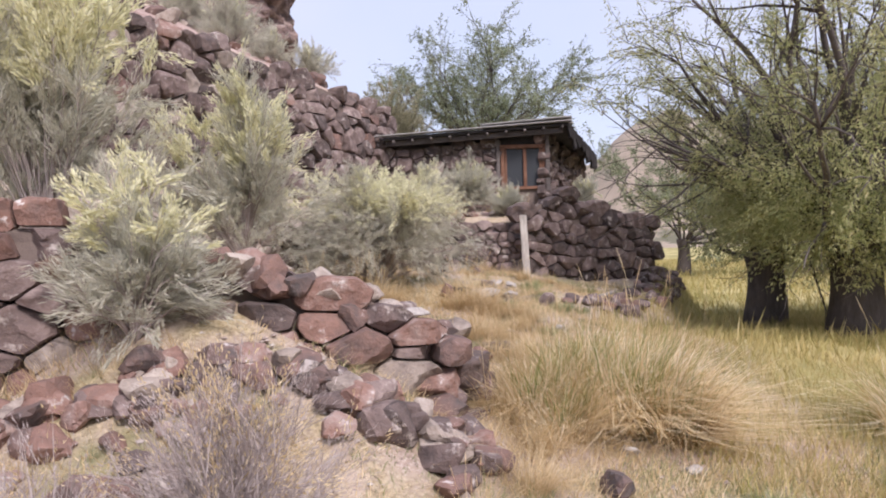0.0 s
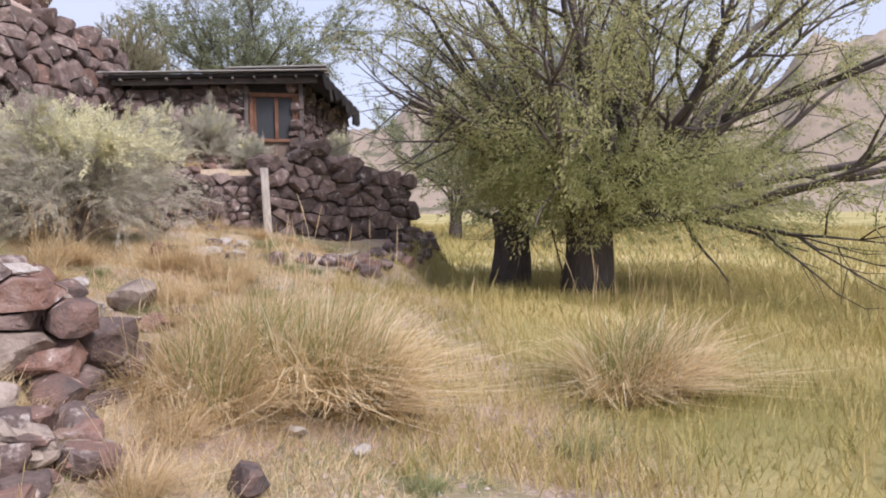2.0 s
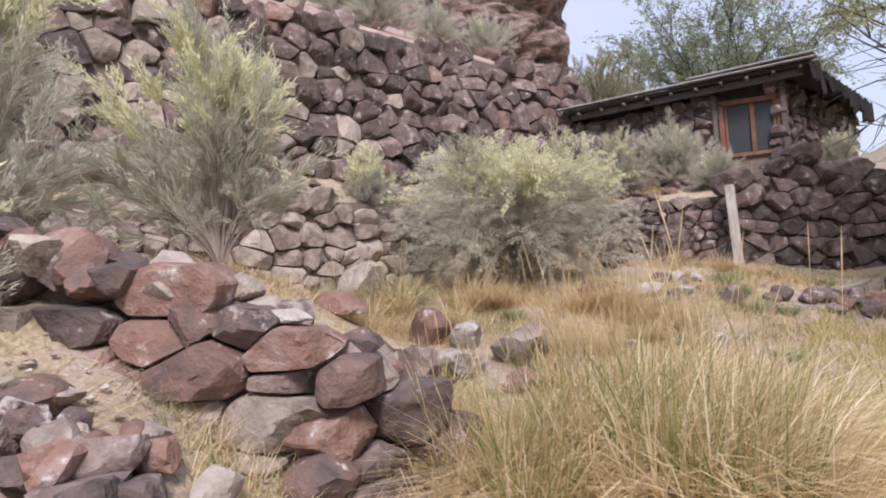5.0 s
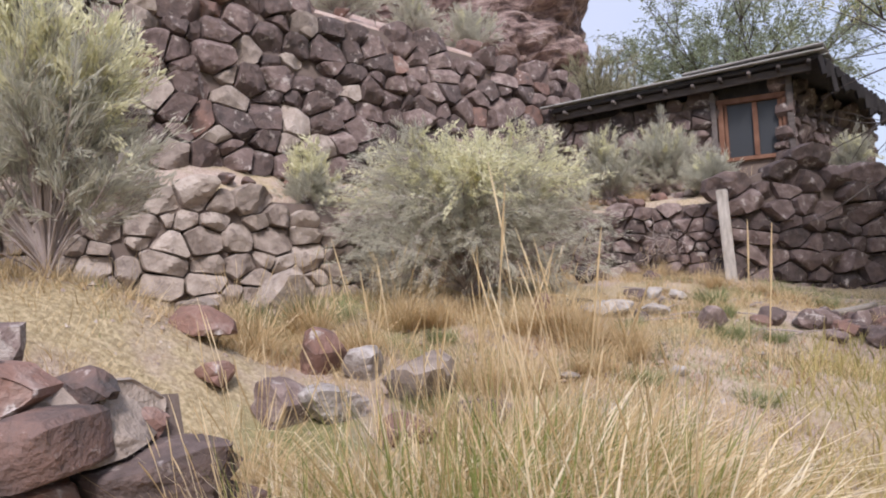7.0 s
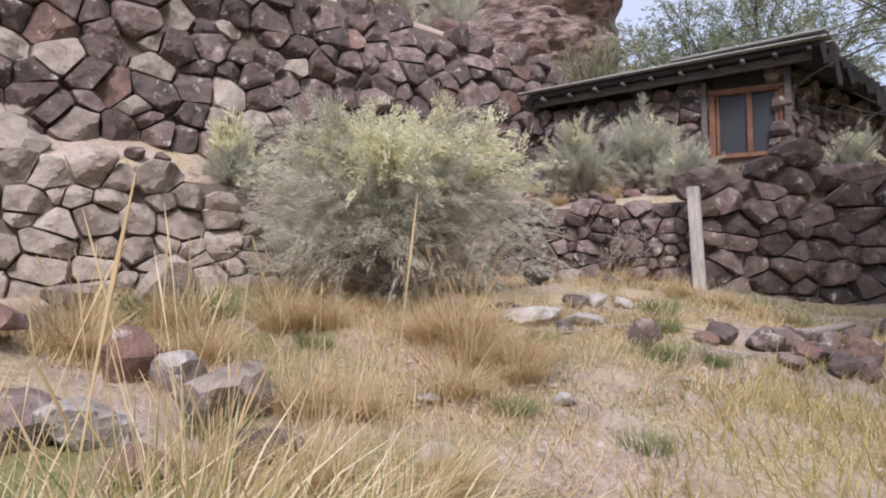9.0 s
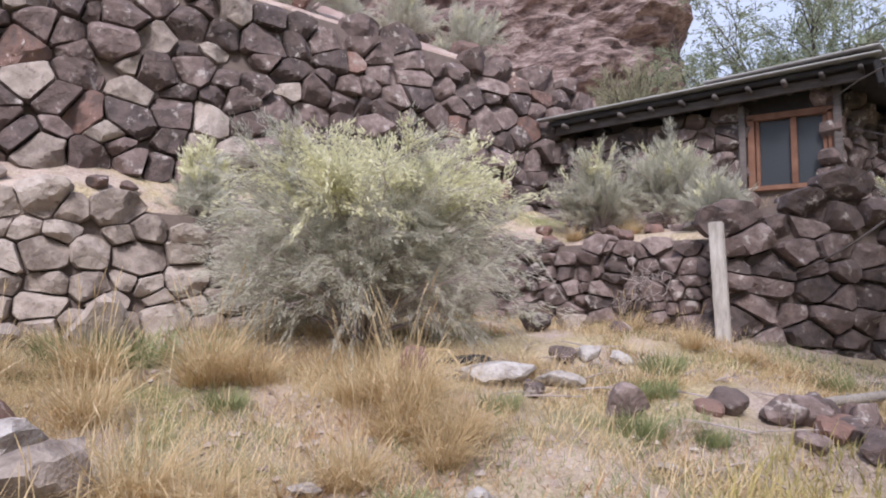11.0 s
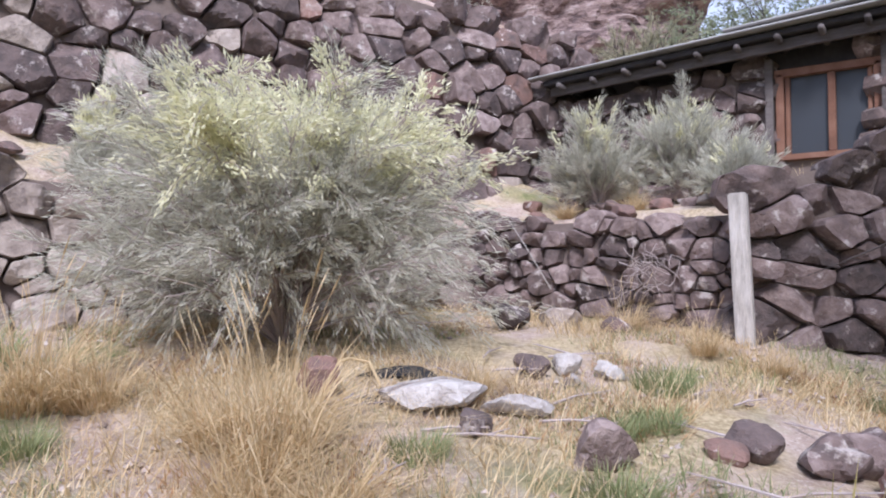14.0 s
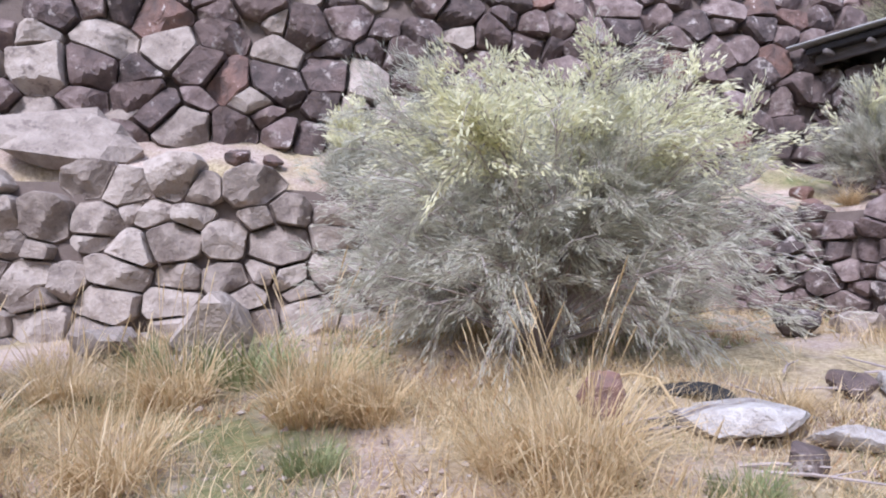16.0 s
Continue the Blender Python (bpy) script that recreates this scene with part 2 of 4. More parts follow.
def mesh_of(name, verts, faces, mat, smooth=False):
    me = bpy.data.meshes.new(name)
    me.from_pydata(verts.tolist() if isinstance(verts, np.ndarray) else verts, [], faces)
    me.materials.append(mat)
    if smooth:
        me.shade_smooth()
    me.update()
    return me


def part(name, shape, mat, parent=None, label=""):
    """Links a bmesh or a mesh as one mesh object, under a thing when one is given."""
    if isinstance(shape, bmesh.types.BMesh):
        me = bpy.data.meshes.new(name)
        shape.to_mesh(me)
        shape.free()
        me.materials.append(mat)
    else:
        me = shape
    ob = new(name, me)
    if parent is not None:
        ob.parent = parent
    if label:
        ob["label"] = label
    return ob


def thing(name, at, label, category, group="", kind=""):
    ob = new(name)
    ob.empty_display_size = 0.1
    ob.location = at
    bpy.context.view_layer.update()
    return tagged(ob, label, category, group, kind)


def box(size, at=(0, 0, 0), turn=None, bevel=0.01, rough=0.0):
    bm = bmesh.new()
    bmesh.ops.create_cube(bm, size=1)
    bmesh.ops.scale(bm, vec=size, verts=bm.verts)
    if bevel:
        bmesh.ops.bevel(bm, geom=bm.edges[:], offset=bevel, segments=2, affect="EDGES")
    if rough:
        bmesh.ops.subdivide_edges(bm, edges=[e for e in bm.edges if e.calc_length() > 0.3], cuts=6, use_grid_fill=True)
        for v in bm.verts:
            v.co += Vector((0, noise.noise(v.co * 3), noise.noise(v.co * 3 + Vector((9, 2, 4))))) * rough
    if turn is not None:
        bmesh.ops.transform(bm, matrix=turn, verts=bm.verts)
    bmesh.ops.translate(bm, vec=at, verts=bm.verts)
    return bm


def tubes(lines, sides=6):
    """Tapered tubes along polylines of (points, radii), as vertices and faces."""
    V, F = [], []
    for pts, rad in lines:
        pts = [Vector(p) for p in pts]
        base = len(V)
        for i, p in enumerate(pts):
            d = (pts[min(i + 1, len(pts) - 1)] - pts[max(i - 1, 0)]).normalized()
            a = d.cross(Vector((0.31, 0.17, 0.94)) if abs(d.z) < 0.9 else Vector((1, 0, 0))).normalized()
            b = d.cross(a)
            for k in range(sides):
                t = 2 * math.pi * k / sides
                V.append(tuple(p + (a * math.cos(t) + b * math.sin(t)) * rad[i]))
        for i in range(len(pts) - 1):
            for k in range(sides):
                k2 = (k + 1) % sides
                F.append((base + i * sides + k, base + i * sides + k2, base + (i + 1) * sides + k2, base + (i + 1) * sides + k))
        F.append(tuple(base + (len(pts) - 1) * sides + k for k in range(sides)))
        F.append(tuple(base + sides - 1 - k for k in range(sides)))
    return V, F


def blades(P, h, az, lean, bend, w, segs=3):
    """Grass blades: arrays of foot points, lengths, headings, leans, bends and widths."""
    N = len(P)
    out = np.stack([np.cos(az), np.sin(az), np.zeros(N)], 1)
    side = np.stack([-np.sin(az + 0.6), np.cos(az + 0.6), np.zeros(N)], 1)
    rows = []
    for i in range(segs + 1):
        s = i / segs
        reach = h * (lean * s + bend * s * s)
        up = h * s * np.sqrt(np.clip(1 - (lean + bend * s) ** 2 * 0.6, 0.15, 1))
        c = P + out * reach[:, None]
        c[:, 2] += up
        if i < segs:
            ww = (w * (1 - 0.75 * s) * 0.5)[:, None]
            rows += [c - side * ww, c + side * ww]
        else:
            rows.append(c)
    V = np.stack(rows, 1).reshape(-1, 3)
    k = 2 * segs + 1
    F = []
    for b in range(0, N * k, k):
        for i in range(segs - 1):
            F.append((b + 2 * i, b + 2 * i + 1, b + 2 * i + 3, b + 2 * i + 2))
        F.append((b + k - 3, b + k - 2, b + k - 1))
    return V, F


def leaves(P, D, length, width):
    """Small pointed leaves at points P along directions D."""
    N = len(P)
    D = D / np.linalg.norm(D, axis=1)[:, None]
    S = np.cross(D, rng.normal(size=(N, 3)))
    S /= np.linalg.norm(S, axis=1)[:, None] + 1e-9
    L = (length * rng.uniform(0.6, 1.3, N))[:, None]
    W = (width * rng.uniform(0.7, 1.3, N))[:, None] * 0.5
    V = np.stack([P, P + D * L * 0.45 + S * W, P + D * L, P + D * L * 0.45 - S * W], 1).reshape(-1, 3)
    return V, [(b, b + 1, b + 2, b + 3) for b in range(0, 4 * N, 4)]


# ---- plan ----
# polylines of (x, y, foot, top), walked with the bank behind on the far side
LOWER = [(-8.5, 3.0, 1.0, 2.5), (-5.4, 8.0, 1.1, 2.45), (-3.4, 10.75, 1.1, 2.4), (-1.4, 15.3, 1.15, 2.18), (1.6, 14.8, 0.9, 2.15), (4.9, 17.0, 0.6, 2.15), (6.0, 26.0, 1.2, 2.2)]
UPPER = [(-9.5, 2.0, 3.1, 5.6), (-6.2, 7.8, 3.1, 5.5), (-3.55, 12.9, 3.15, 5.35), (-1.05, 18.1, 2.8, 4.95)]
HILL_EDGE = [(-2.8, 19.5), (-9.0, 45.0), (-25.0, 112.0)]
EDGING = [(1.9, 11.6), (2.9, 12.2), (3.7, 13.7), (5.2, 17.4), (6.3, 26.0)]


def seg_dist(X, Y, line):
    """Distance to a polyline, and the fields carried along it at the nearest point."""
    best = np.full(X.shape, 1e9)
    carry = [np.zeros(X.shape) for _ in range(len(line[0]) - 2)]
    for p, q in zip(line, line[1:]):
        dx, dy = q[0] - p[0], q[1] - p[1]
        t = np.clip(((X - p[0]) * dx + (Y - p[1]) * dy) / (dx * dx + dy * dy), 0, 1)
        d = np.hypot(X - p[0] - t * dx, Y - p[1] - t * dy)
        m = d < best
        best = np.where(m, d, best)
        for i in range(len(carry)):
            carry[i] = np.where(m, p[2 + i] + t * (q[2 + i] - p[2 + i]), carry[i])
    return best, carry


def inside(X, Y, poly):
    res = np.zeros(X.shape, bool)
    for p, q in zip(poly, poly[1:] + poly[:1]):
        c = (p[1] > Y) != (q[1] > Y)
        dy = q[1] - p[1] if q[1] != p[1] else 1e-9
        res ^= c & (X < p[0] + (Y - p[1]) * (q[0] - p[0]) / dy)
    return res


def step(v, a, b):
    t = np.clip((v - a) / (b - a), 0, 1)
    return t * t * (3 - 2 * t)


def height(X, Y):
    X, Y = np.asarray(X, float), np.asarray(Y, float)
    bank = 0.75 * Y - 0.66 * X
    z = 0.15 * np.clip(bank - 3.2, 0, 6.8) + 0.06 * np.clip(bank - 10, 0, 4)
    z = z * (1 - step(Y, 26, 60)) - 0.2 * step(X, 1.2, 3.2)
    # the made bank ends at the low stone edging, with the meadow below it
    de, _ = seg_dist(X, Y, EDGING)
    right = ~inside(X, Y, EDGING + [(6.3, 80), (-80, 80), (-80, -30), (1.9, -30)])
    z = np.where(right, np.minimum(z, z - (z + 0.2) * step(de, 0.05, 0.9) * step(Y, 10.4, 13.0)), z)
    # heaped earth behind the tumbled wall
    z += 0.85 * np.exp(-(((X + 2.6) / 1.6) ** 4 + ((Y - 6.9) / 1.45) ** 4)) + 0.35 * np.exp(-(((X + 1.6) / 1.3) ** 2 + ((Y - 5.5) / 0.7) ** 2))
    # dirt slumped through the tumbled stones
    z += 0.5 * np.exp(-(((X + 1.5) / 1.5) ** 4 + ((Y - 4.9) / 0.75) ** 2))
    d1, (f1, t1) = seg_dist(X, Y, LOWER)
    in1 = inside(X, Y, [(p[0], p[1]) for p in LOWER] + [(6, 60), (-90, 60), (-90, 3)])
    shelf = t1 - 0.05 + (0.62 - 0.4 * step(X, -2.0, -0.6)) * np.clip(d1 - 0.3, 0, 1.1)
    z = np.where(in1, z + (shelf - z) * step(d1, 0.12, 0.4), z)
    up = [(p[0], p[1]) for p in UPPER]
    in2 = inside(X, Y, up + HILL_EDGE + [(-150, 150), (-150, 2)])
    d2, _ = seg_dist(X, Y, up + HILL_EDGE)
    _, (f2, t2) = seg_dist(X, Y, UPPER)
    hill = t2 - 0.1 + 0.5 * np.clip(d2 - 0.3, 0, 12) + 0.85 * np.clip(d2 - 8, 0, 22)
    z = np.where(in2, z + (hill - z) * step(d2, 0.12, 0.45), z)
    # saddle behind the hut
    z = np.where(in1 & ~in2, z + 1.6 * step(Y, 20, 24) * (1 - step(X, 0, 4)) * (1 - step(Y, 30, 50)), z)
    return z


def ground_z(x, y):
    return float(height(np.array([x]), np.array([y]))[0])


def spread(inner_a, inner_b, pitch, far):
    c = list(np.arange(inner_a, inner_b, pitch))
    d, v = pitch, inner_b
    out = []
    while v < far:
        out.append(v)
        d *= 1.09
        v += d
    d, v = pitch, inner_a
    left = []
    while v > -far:
        d *= 1.09
        v -= d
        left.append(v)
    return np.array(left[::-1] + c + out)


gx, gy = spread(-9.0, 8.0, 0.14, 1500), spread(-0.5, 20.0, 0.14, 1500)
GX, GY = np.meshgrid(gx, gy)
GZ = height(GX, GY)
flat = GX.ravel(), GY.ravel()
wob = np.array([noise.noise((x * 0.9, y * 0.9, 0.3)) * 0.05 + noise.noise((x * 3.1, y * 3.1, 5.3)) * 0.025 for x, y in zip(*flat)]).reshape(GX.shape)
rough = np.array([noise.fractal((x * 0.22, y * 0.22, 3.3), 1.0, 2.0, 4) for x, y in zip(*flat)]).reshape(GX.shape)
GZ = GZ + wob + np.where(GZ > 5.6, np.clip((GZ - 5.6) * 0.22, 0, 1.0) * rough, 0)
nx = len(gx)
gv = np.stack([GX.ravel(), GY.ravel(), GZ.ravel()], 1)
gf = [(j * nx + i, j * nx + i + 1, (j + 1) * nx + i + 1, (j + 1) * nx + i) for j in range(len(gy) - 1) for i in range(nx - 1)]
ground = part("ground", mesh_of("ground", gv, gf, M_GROUND, True), M_GROUND)
tagged(ground, "pinkish dirt bank with straw litter, meadow and rocky hillside", "ground", kind="structure")


def on_ground(P):
    P[:, 2] = height(P[:, 0], P[:, 1])
    return P


# ---- distance ----
def cliff():
    """A red rock butte with ledges; its right edge falls sheer."""
    V, F = [], []
    line = [(-150, 60), (-95, 86), (-56, 100), (-29, 108), (-24.2, 112), (-26, 126), (-46, 160)]
    cols = []
    for p, q in zip(line, line[1:]):
        k = max(2, int(math.hypot(q[0] - p[0], q[1] - p[1]) / 1.2))
        cols += [(p[0] + (q[0] - p[0]) * i / k, p[1] + (q[1] - p[1]) * i / k) for i in range(k)]
    rows = 60
    for i, (x, y) in enumerate(cols):
        for j in range(rows + 1):
            z = 74 * j / rows
            ledge = 3.4 * noise.fractal((x * 0.1, y * 0.1, z * 0.16), 1.0, 2.0, 5) + 1.3 * math.copysign(min(abs(math.sin(z * 0.55 + noise.noise((x * 0.1, y * 0.1, 0)) * 3)), 0.6), math.sin(z * 0.55))
            V.append((x + ledge * 0.9 - z * 0.03, y - ledge + z * 0.14, z + 0.6 * noise.noise((x * 0.3, y * 0.3, z * 0.3))))
    for i in range(len(cols) - 1):
        for j in range(rows):
            a = i * (rows + 1) + j
            F.append((a, a + rows + 1, a + rows + 2, a + 1))
    ob = part("cliff", mesh_of("cliff", V, F, M_CLIFF), M_CLIFF)
    tagged(ob, "red layered rock butte rising above the hillside", "cliff", kind="structure")


cliff()


def ridge(name, az0, az1, dist, top, mat, label, seed):
    V, F = [], []
    n = 160
    for i in range(n + 1):
        a = radians(az0 + (az1 - az0) * i / n)
        hgt = top * float(step(np.array(i), 0, 13)) * (0.75 + 0.5 * noise.fractal((a * 3 + seed, seed, 0), 1.0, 2.0, 5))
        for k in range(7):
            f = k / 6
            r = dist * (1 + 0.55 * f)
            z = -1 + hgt * step(np.array(f), 0, 1) * (1 + 0.12 * noise.noise((a * 25, f * 6, seed)))
            V.append((r * math.sin(a), r * math.cos(a), float(z)))
    for i in range(n):
        for k in range(6):
            b = i * 7 + k
            F.append((b, b + 7, b + 8, b + 1))
    ob = part(name, mesh_of(name, V, F, mat, True), mat)
    tagged(ob, label, "hill", kind="structure")


ridge("backdrop_hill", -8, 150, 150, 50, M_HILL, "pale tan dry hillside across the valley", 2.0)
ridge("backdrop_ridge", 4, 150, 700, 210, M_FAR_HAZE, "hazy blue-grey mountain ridge far off", 7.0)

# ---- stone walls ----
def line_point(line, s):
    for p, q in zip(line, line[1:]):
        L = math.hypot(q[0] - p[0], q[1] - p[1])
        if s <= L or q is line[-1]:
            t = s / L
            return [p[i] + (q[i] - p[i]) * t for i in range(4)], ((q[0] - p[0]) / L, (q[1] - p[1]) / L)
        s -= L


def clip_poly(poly, nx_, ny_, d):
    out = []
    for a, b in zip(poly, poly[1:] + poly[:1]):
        da, db = a[0] * nx_ + a[1] * ny_ - d, b[0] * nx_ + b[1] * ny_ - d
        if da <= 0:
            out.append(a)
        if da * db < 0:
            t = da / (da - db)
            out.append((a[0] + t * (b[0] - a[0]), a[1] + t * (b[1] - a[1])))
    return out


def stone_mesh(poly, dx, dy, bulge, mat):
    """One laid stone from its outline in the wall: a broken block whose face is cut by a few planes."""
    cx, cy = sum(p[0] for p in poly) / len(poly), sum(p[1] for p in poly) / len(poly)
    pts = []
    for a, b in zip(poly, poly[1:] + poly[:1]):
        L = math.hypot(b[0] - a[0], b[1] - a[1])
        if L < 0.03:
            continue
        for t in ((0.06, 0.36, 0.66, 0.94) if L > 0.12 else (0.12, 0.88)):
            pts.append((a[0] + (b[0] - a[0]) * t - cx, a[1] + (b[1] - a[1]) * t - cy))
    n = len(pts)
    if n < 3:
        return None, cx, cy
    span = max(math.hypot(u, v) for u, v in pts)
    cuts = [(bulge, rnd.uniform(-0.25, 0.25), rnd.uniform(-0.3, 0.2))]
    for _ in range(rnd.choice((1, 2, 2, 3))):
        w = rnd.uniform(0, 6.28)
        k = rnd.uniform(0.5, 1.5)
        cuts.append((bulge + k * span * rnd.uniform(0.05, 0.45), -k * math.cos(w), -k * math.sin(w)))
    seed = rnd.uniform(0, 99)
    V, F = [], []
    rings = ((0.93, -0.2, 0), (1.0, -0.05, 0), (0.97, 0.0, 0.7), (0.92, 0.0, 1), (0.7, 0.0, 1), (0.48, 0.0, 1), (0.24, 0.0, 1))
    for scale, depth, cut in rings:
        for u, v in pts:
            g = noise.noise((u * 9 + seed, v * 9, 0.5)) * 0.06
            k = scale * (1 + g)
            d = depth
            if cut:
                d = max(min(c + p * u * scale + q * v * scale for c, p, q in cuts), -0.03) * cut + 0.02 * noise.noise((u * k * 11 + seed, v * k * 11, 2.5)) + 0.008 * noise.noise((u * k * 31 + seed, v * k * 31, 4.5))
            V.append((dx * u * k + dy * d, dy * u * k - dx * d, v * k))
    for r in range(len(rings) - 1):
        for i in range(n):
            j = (i + 1) % n
            F.append((r * n + i, r * n + j, (r + 1) * n + j, (r + 1) * n + i))
    F.append(tuple((len(rings) - 1) * n + i for i in range(n)))
    me = mesh_of("stone", V, F, mat, True)
    me.set_sharp_from_angle(angle=radians(22))
    return me, cx, cy


def stone_wall(name, line, size, mat, label, category="stone wall", s0=0.0, s1=None, batter=0.1, bulge=0.09, gap=0.009, kind="structure", shaggy=0.1, skip=None, squat=0.82, proud=0.03):
    """A dry-stone wall along a line of (x, y, foot, top): a dark core and fitted stones in front of it."""
    total = sum(math.hypot(q[0] - p[0], q[1] - p[1]) for p, q in zip(line, line[1:]))
    s1 = total if s1 is None else s1
    steps = max(2, int((s1 - s0) / 0.3))
    V, F = [], []
    for i in range(steps + 1):
        (x, y, f, t), (dx, dy) = line_point(line, s0 + (s1 - s0) * i / steps)
        t -= 0.1
        for dep, z in ((-0.05, f - 0.4), (-0.05 - batter * (t - f), t), (-0.5, t - 0.02), (-0.5, f - 0.4)):
            V.append((x + dy * dep, y - dx * dep, z))
    for i in range(steps):
        for k in range(4):
            a, b = i * 4 + k, i * 4 + (k + 1) % 4
            F.append((a, a + 4, b + 4, b))
    F += [(3, 2, 1, 0), tuple(steps * 4 + k for k in range(4))]
    wall = part(name, mesh_of(name, V, F, M_CORE), M_CORE)
    tagged(wall, label, category, kind=kind)
    seeds = []
    row, z = 0, -0.25
    while z < 4:
        s = s0 + (row % 2) * size * 0.5
        hgt = size * squat * rnd.uniform(0.75, 1.0)
        while s < s1:
            (x, y, f, t), _ = line_point(line, s)
            zz = f + z + rnd.uniform(-0.24, 0.24) * size * squat
            if rnd.random() > 0.07 and zz < t - size * 0.25 + rnd.uniform(-shaggy, shaggy) and not (skip and skip(s, zz)):
                seeds.append((s + rnd.uniform(-0.3, 0.3) * size, zz / squat, rnd.uniform(-0.3, 0.24) * size))
            s += size * rnd.choice((0.75, 0.95, 1.1, 1.35))
        z += hgt
        row += 1
    for a in seeds:
        R = size * (0.86 + a[2] / size)
        poly = [(a[0] + R * math.cos(k * math.pi / 4 + 0.2), a[1] + R * 0.85 * math.sin(k * math.pi / 4 + 0.2)) for k in range(8)]
        for b in seeds:
            ex, ey = b[0] - a[0], b[1] - a[1]
            q = ex * ex + ey * ey
            if b is a or q > 5.5 * size * size * 0.55 or q < 1e-6:
                continue
            L = math.sqrt(q)
            poly = clip_poly(poly, ex / L, ey / L, (a[0] + ex / 2) * ex / L + (a[1] + ey / 2) * ey / L - gap + (a[2] - b[2]) * 0.5)
            if len(poly) < 3:
                break
        if len(poly) < 3:
            continue
        poly = [(p[0], p[1] * squat) for p in poly]
        (x, y, f, t), (dx, dy) = line_point(line, min(max(a[0], 0), total - 0.01))
        kind_of = mat(a[0]) if callable(mat) else rnd.choice(mat) if isinstance(mat, tuple) else mat
        me, cs, cz = stone_mesh(poly, dx, dy, bulge * rnd.uniform(0.6, 1.3), kind_of)
        if me is None:
            continue
        back = -batter * (cz - f) + rnd.uniform(-proud, proud)
        off = cs - a[0]
        ob = part("stone", me, kind_of, wall)
        ob.location = (x + dx * off + dy * back, y + dy * off - dx * back, cz)
    return wall


# ---- loose rocks ----
def rock_mesh(seed, flat=0.7, mat=None, sub=3):
    """An angular boulder: a sphere cut by random planes, with a rough skin."""
    r = random.Random(seed)
    bm = bmesh.new()
    bmesh.ops.create_icosphere(bm, subdivisions=sub, radius=1)
    planes = []
    for _ in range(9):
        d = Vector((r.gauss(0, 1), r.gauss(0, 1), r.gauss(0, 1))).normalized()
        planes.append((d, r.uniform(0.42, 0.72)))
    planes += [((Vector(d) + Vector((r.gauss(0, 0.3), r.gauss(0, 0.3), r.gauss(0, 0.3)))).normalized(), r.uniform(0.58, 0.72)) for d in ((1, 0, 0), (-1, 0, 0), (0, 1, 0), (0, -1, 0), (0, 0, 1), (0, 0, -1))]
    off = Vector((seed * 3.7, 1.3, 0))
    for v in bm.verts:
        d = v.co.normalized()
        rad = min([1.05] + [c / max(p.dot(d), 1e-3) for p, c in planes if p.dot(d) > 0.05])
        rad *= 1 + 0.035 * noise.noise(d * 2.2 + off) + 0.012 * noise.noise(d * 6 + off) + 0.012 * noise.noise(d * 13 + off)
        v.co = d * rad
        v.co.z *= flat
    me = bpy.data.meshes.new("rock")
    bm.to_mesh(me)
    bm.free()
    me.materials.append(mat)
    me.shade_smooth()
    me.set_sharp_from_angle(angle=radians(24))
    return me


ROCKS = {k: [rock_mesh(s + o, f, m) for s in range(7)] for k, m, o, f in (("dark", M_BASALT, 0, 0.85), ("red", M_RUBBLE, 20, 0.85), ("pale", M_PALE, 40, 0.7), ("dusty", M_DUSTY, 60, 0.75))}


def rock(kind, x, y, size, sink=0.3, squash=1.0, turn=None, tilt=0.0, label="", group="", parent=None, z=None, stretch=1.0):
    ob = new("stone" if parent is not None else "rock", rnd.choice(ROCKS[kind]))
    r = size / 2
    zz = ground_z(x, y) + r * 0.62 * squash * (1 - sink) if z is None else z
    ob.location = (x, y, zz)
    ob.rotation_euler = (radians(tilt) + rnd.uniform(-0.15, 0.15), rnd.uniform(-0.2, 0.2), rnd.uniform(0, 6.28) if turn is None else radians(turn))
    ob.scale = (r * stretch, r * rnd.uniform(0.8, 1.0), r * squash)
    if parent is not None:
        ob.parent = parent
    else:
        tagged(ob, label or {"dark": "dark basalt field stone lying in dry grass", "red": "reddish brown broken stone on the bank", "pale": "white bleached stone lying on the dirt", "dusty": "tan dusty boulder half sunk in soil"}[kind], "rock", group)
    return ob


# ---- plants ----
def tuft_mesh(name, n, h, radius, lean, bend, w, mat, seed, wind=0.0):
    r = np.random.default_rng(seed)
    a, q = r.uniform(0, 6.283, n), np.sqrt(r.uniform(0, 1, n)) * radius
    P = np.stack([np.cos(a) * q, np.sin(a) * q, np.full(n, -0.03)], 1)
    az = a + r.normal(0, 0.7, n)
    ln = np.clip(np.abs(r.normal(lean, lean * 0.6, n)) + 0.02, 0, 0.6)
    if wind:
        az = np.where(r.uniform(size=n) < wind, r.normal(-0.5, 0.5, n), az)
    V, F = blades(P, h * r.uniform(0.45, 1.1, n), az, ln, np.abs(r.normal(bend, bend * 0.6, n)), w * r.uniform(0.6, 1.3, n), 3)
    return mesh_of(name, V, F, mat)


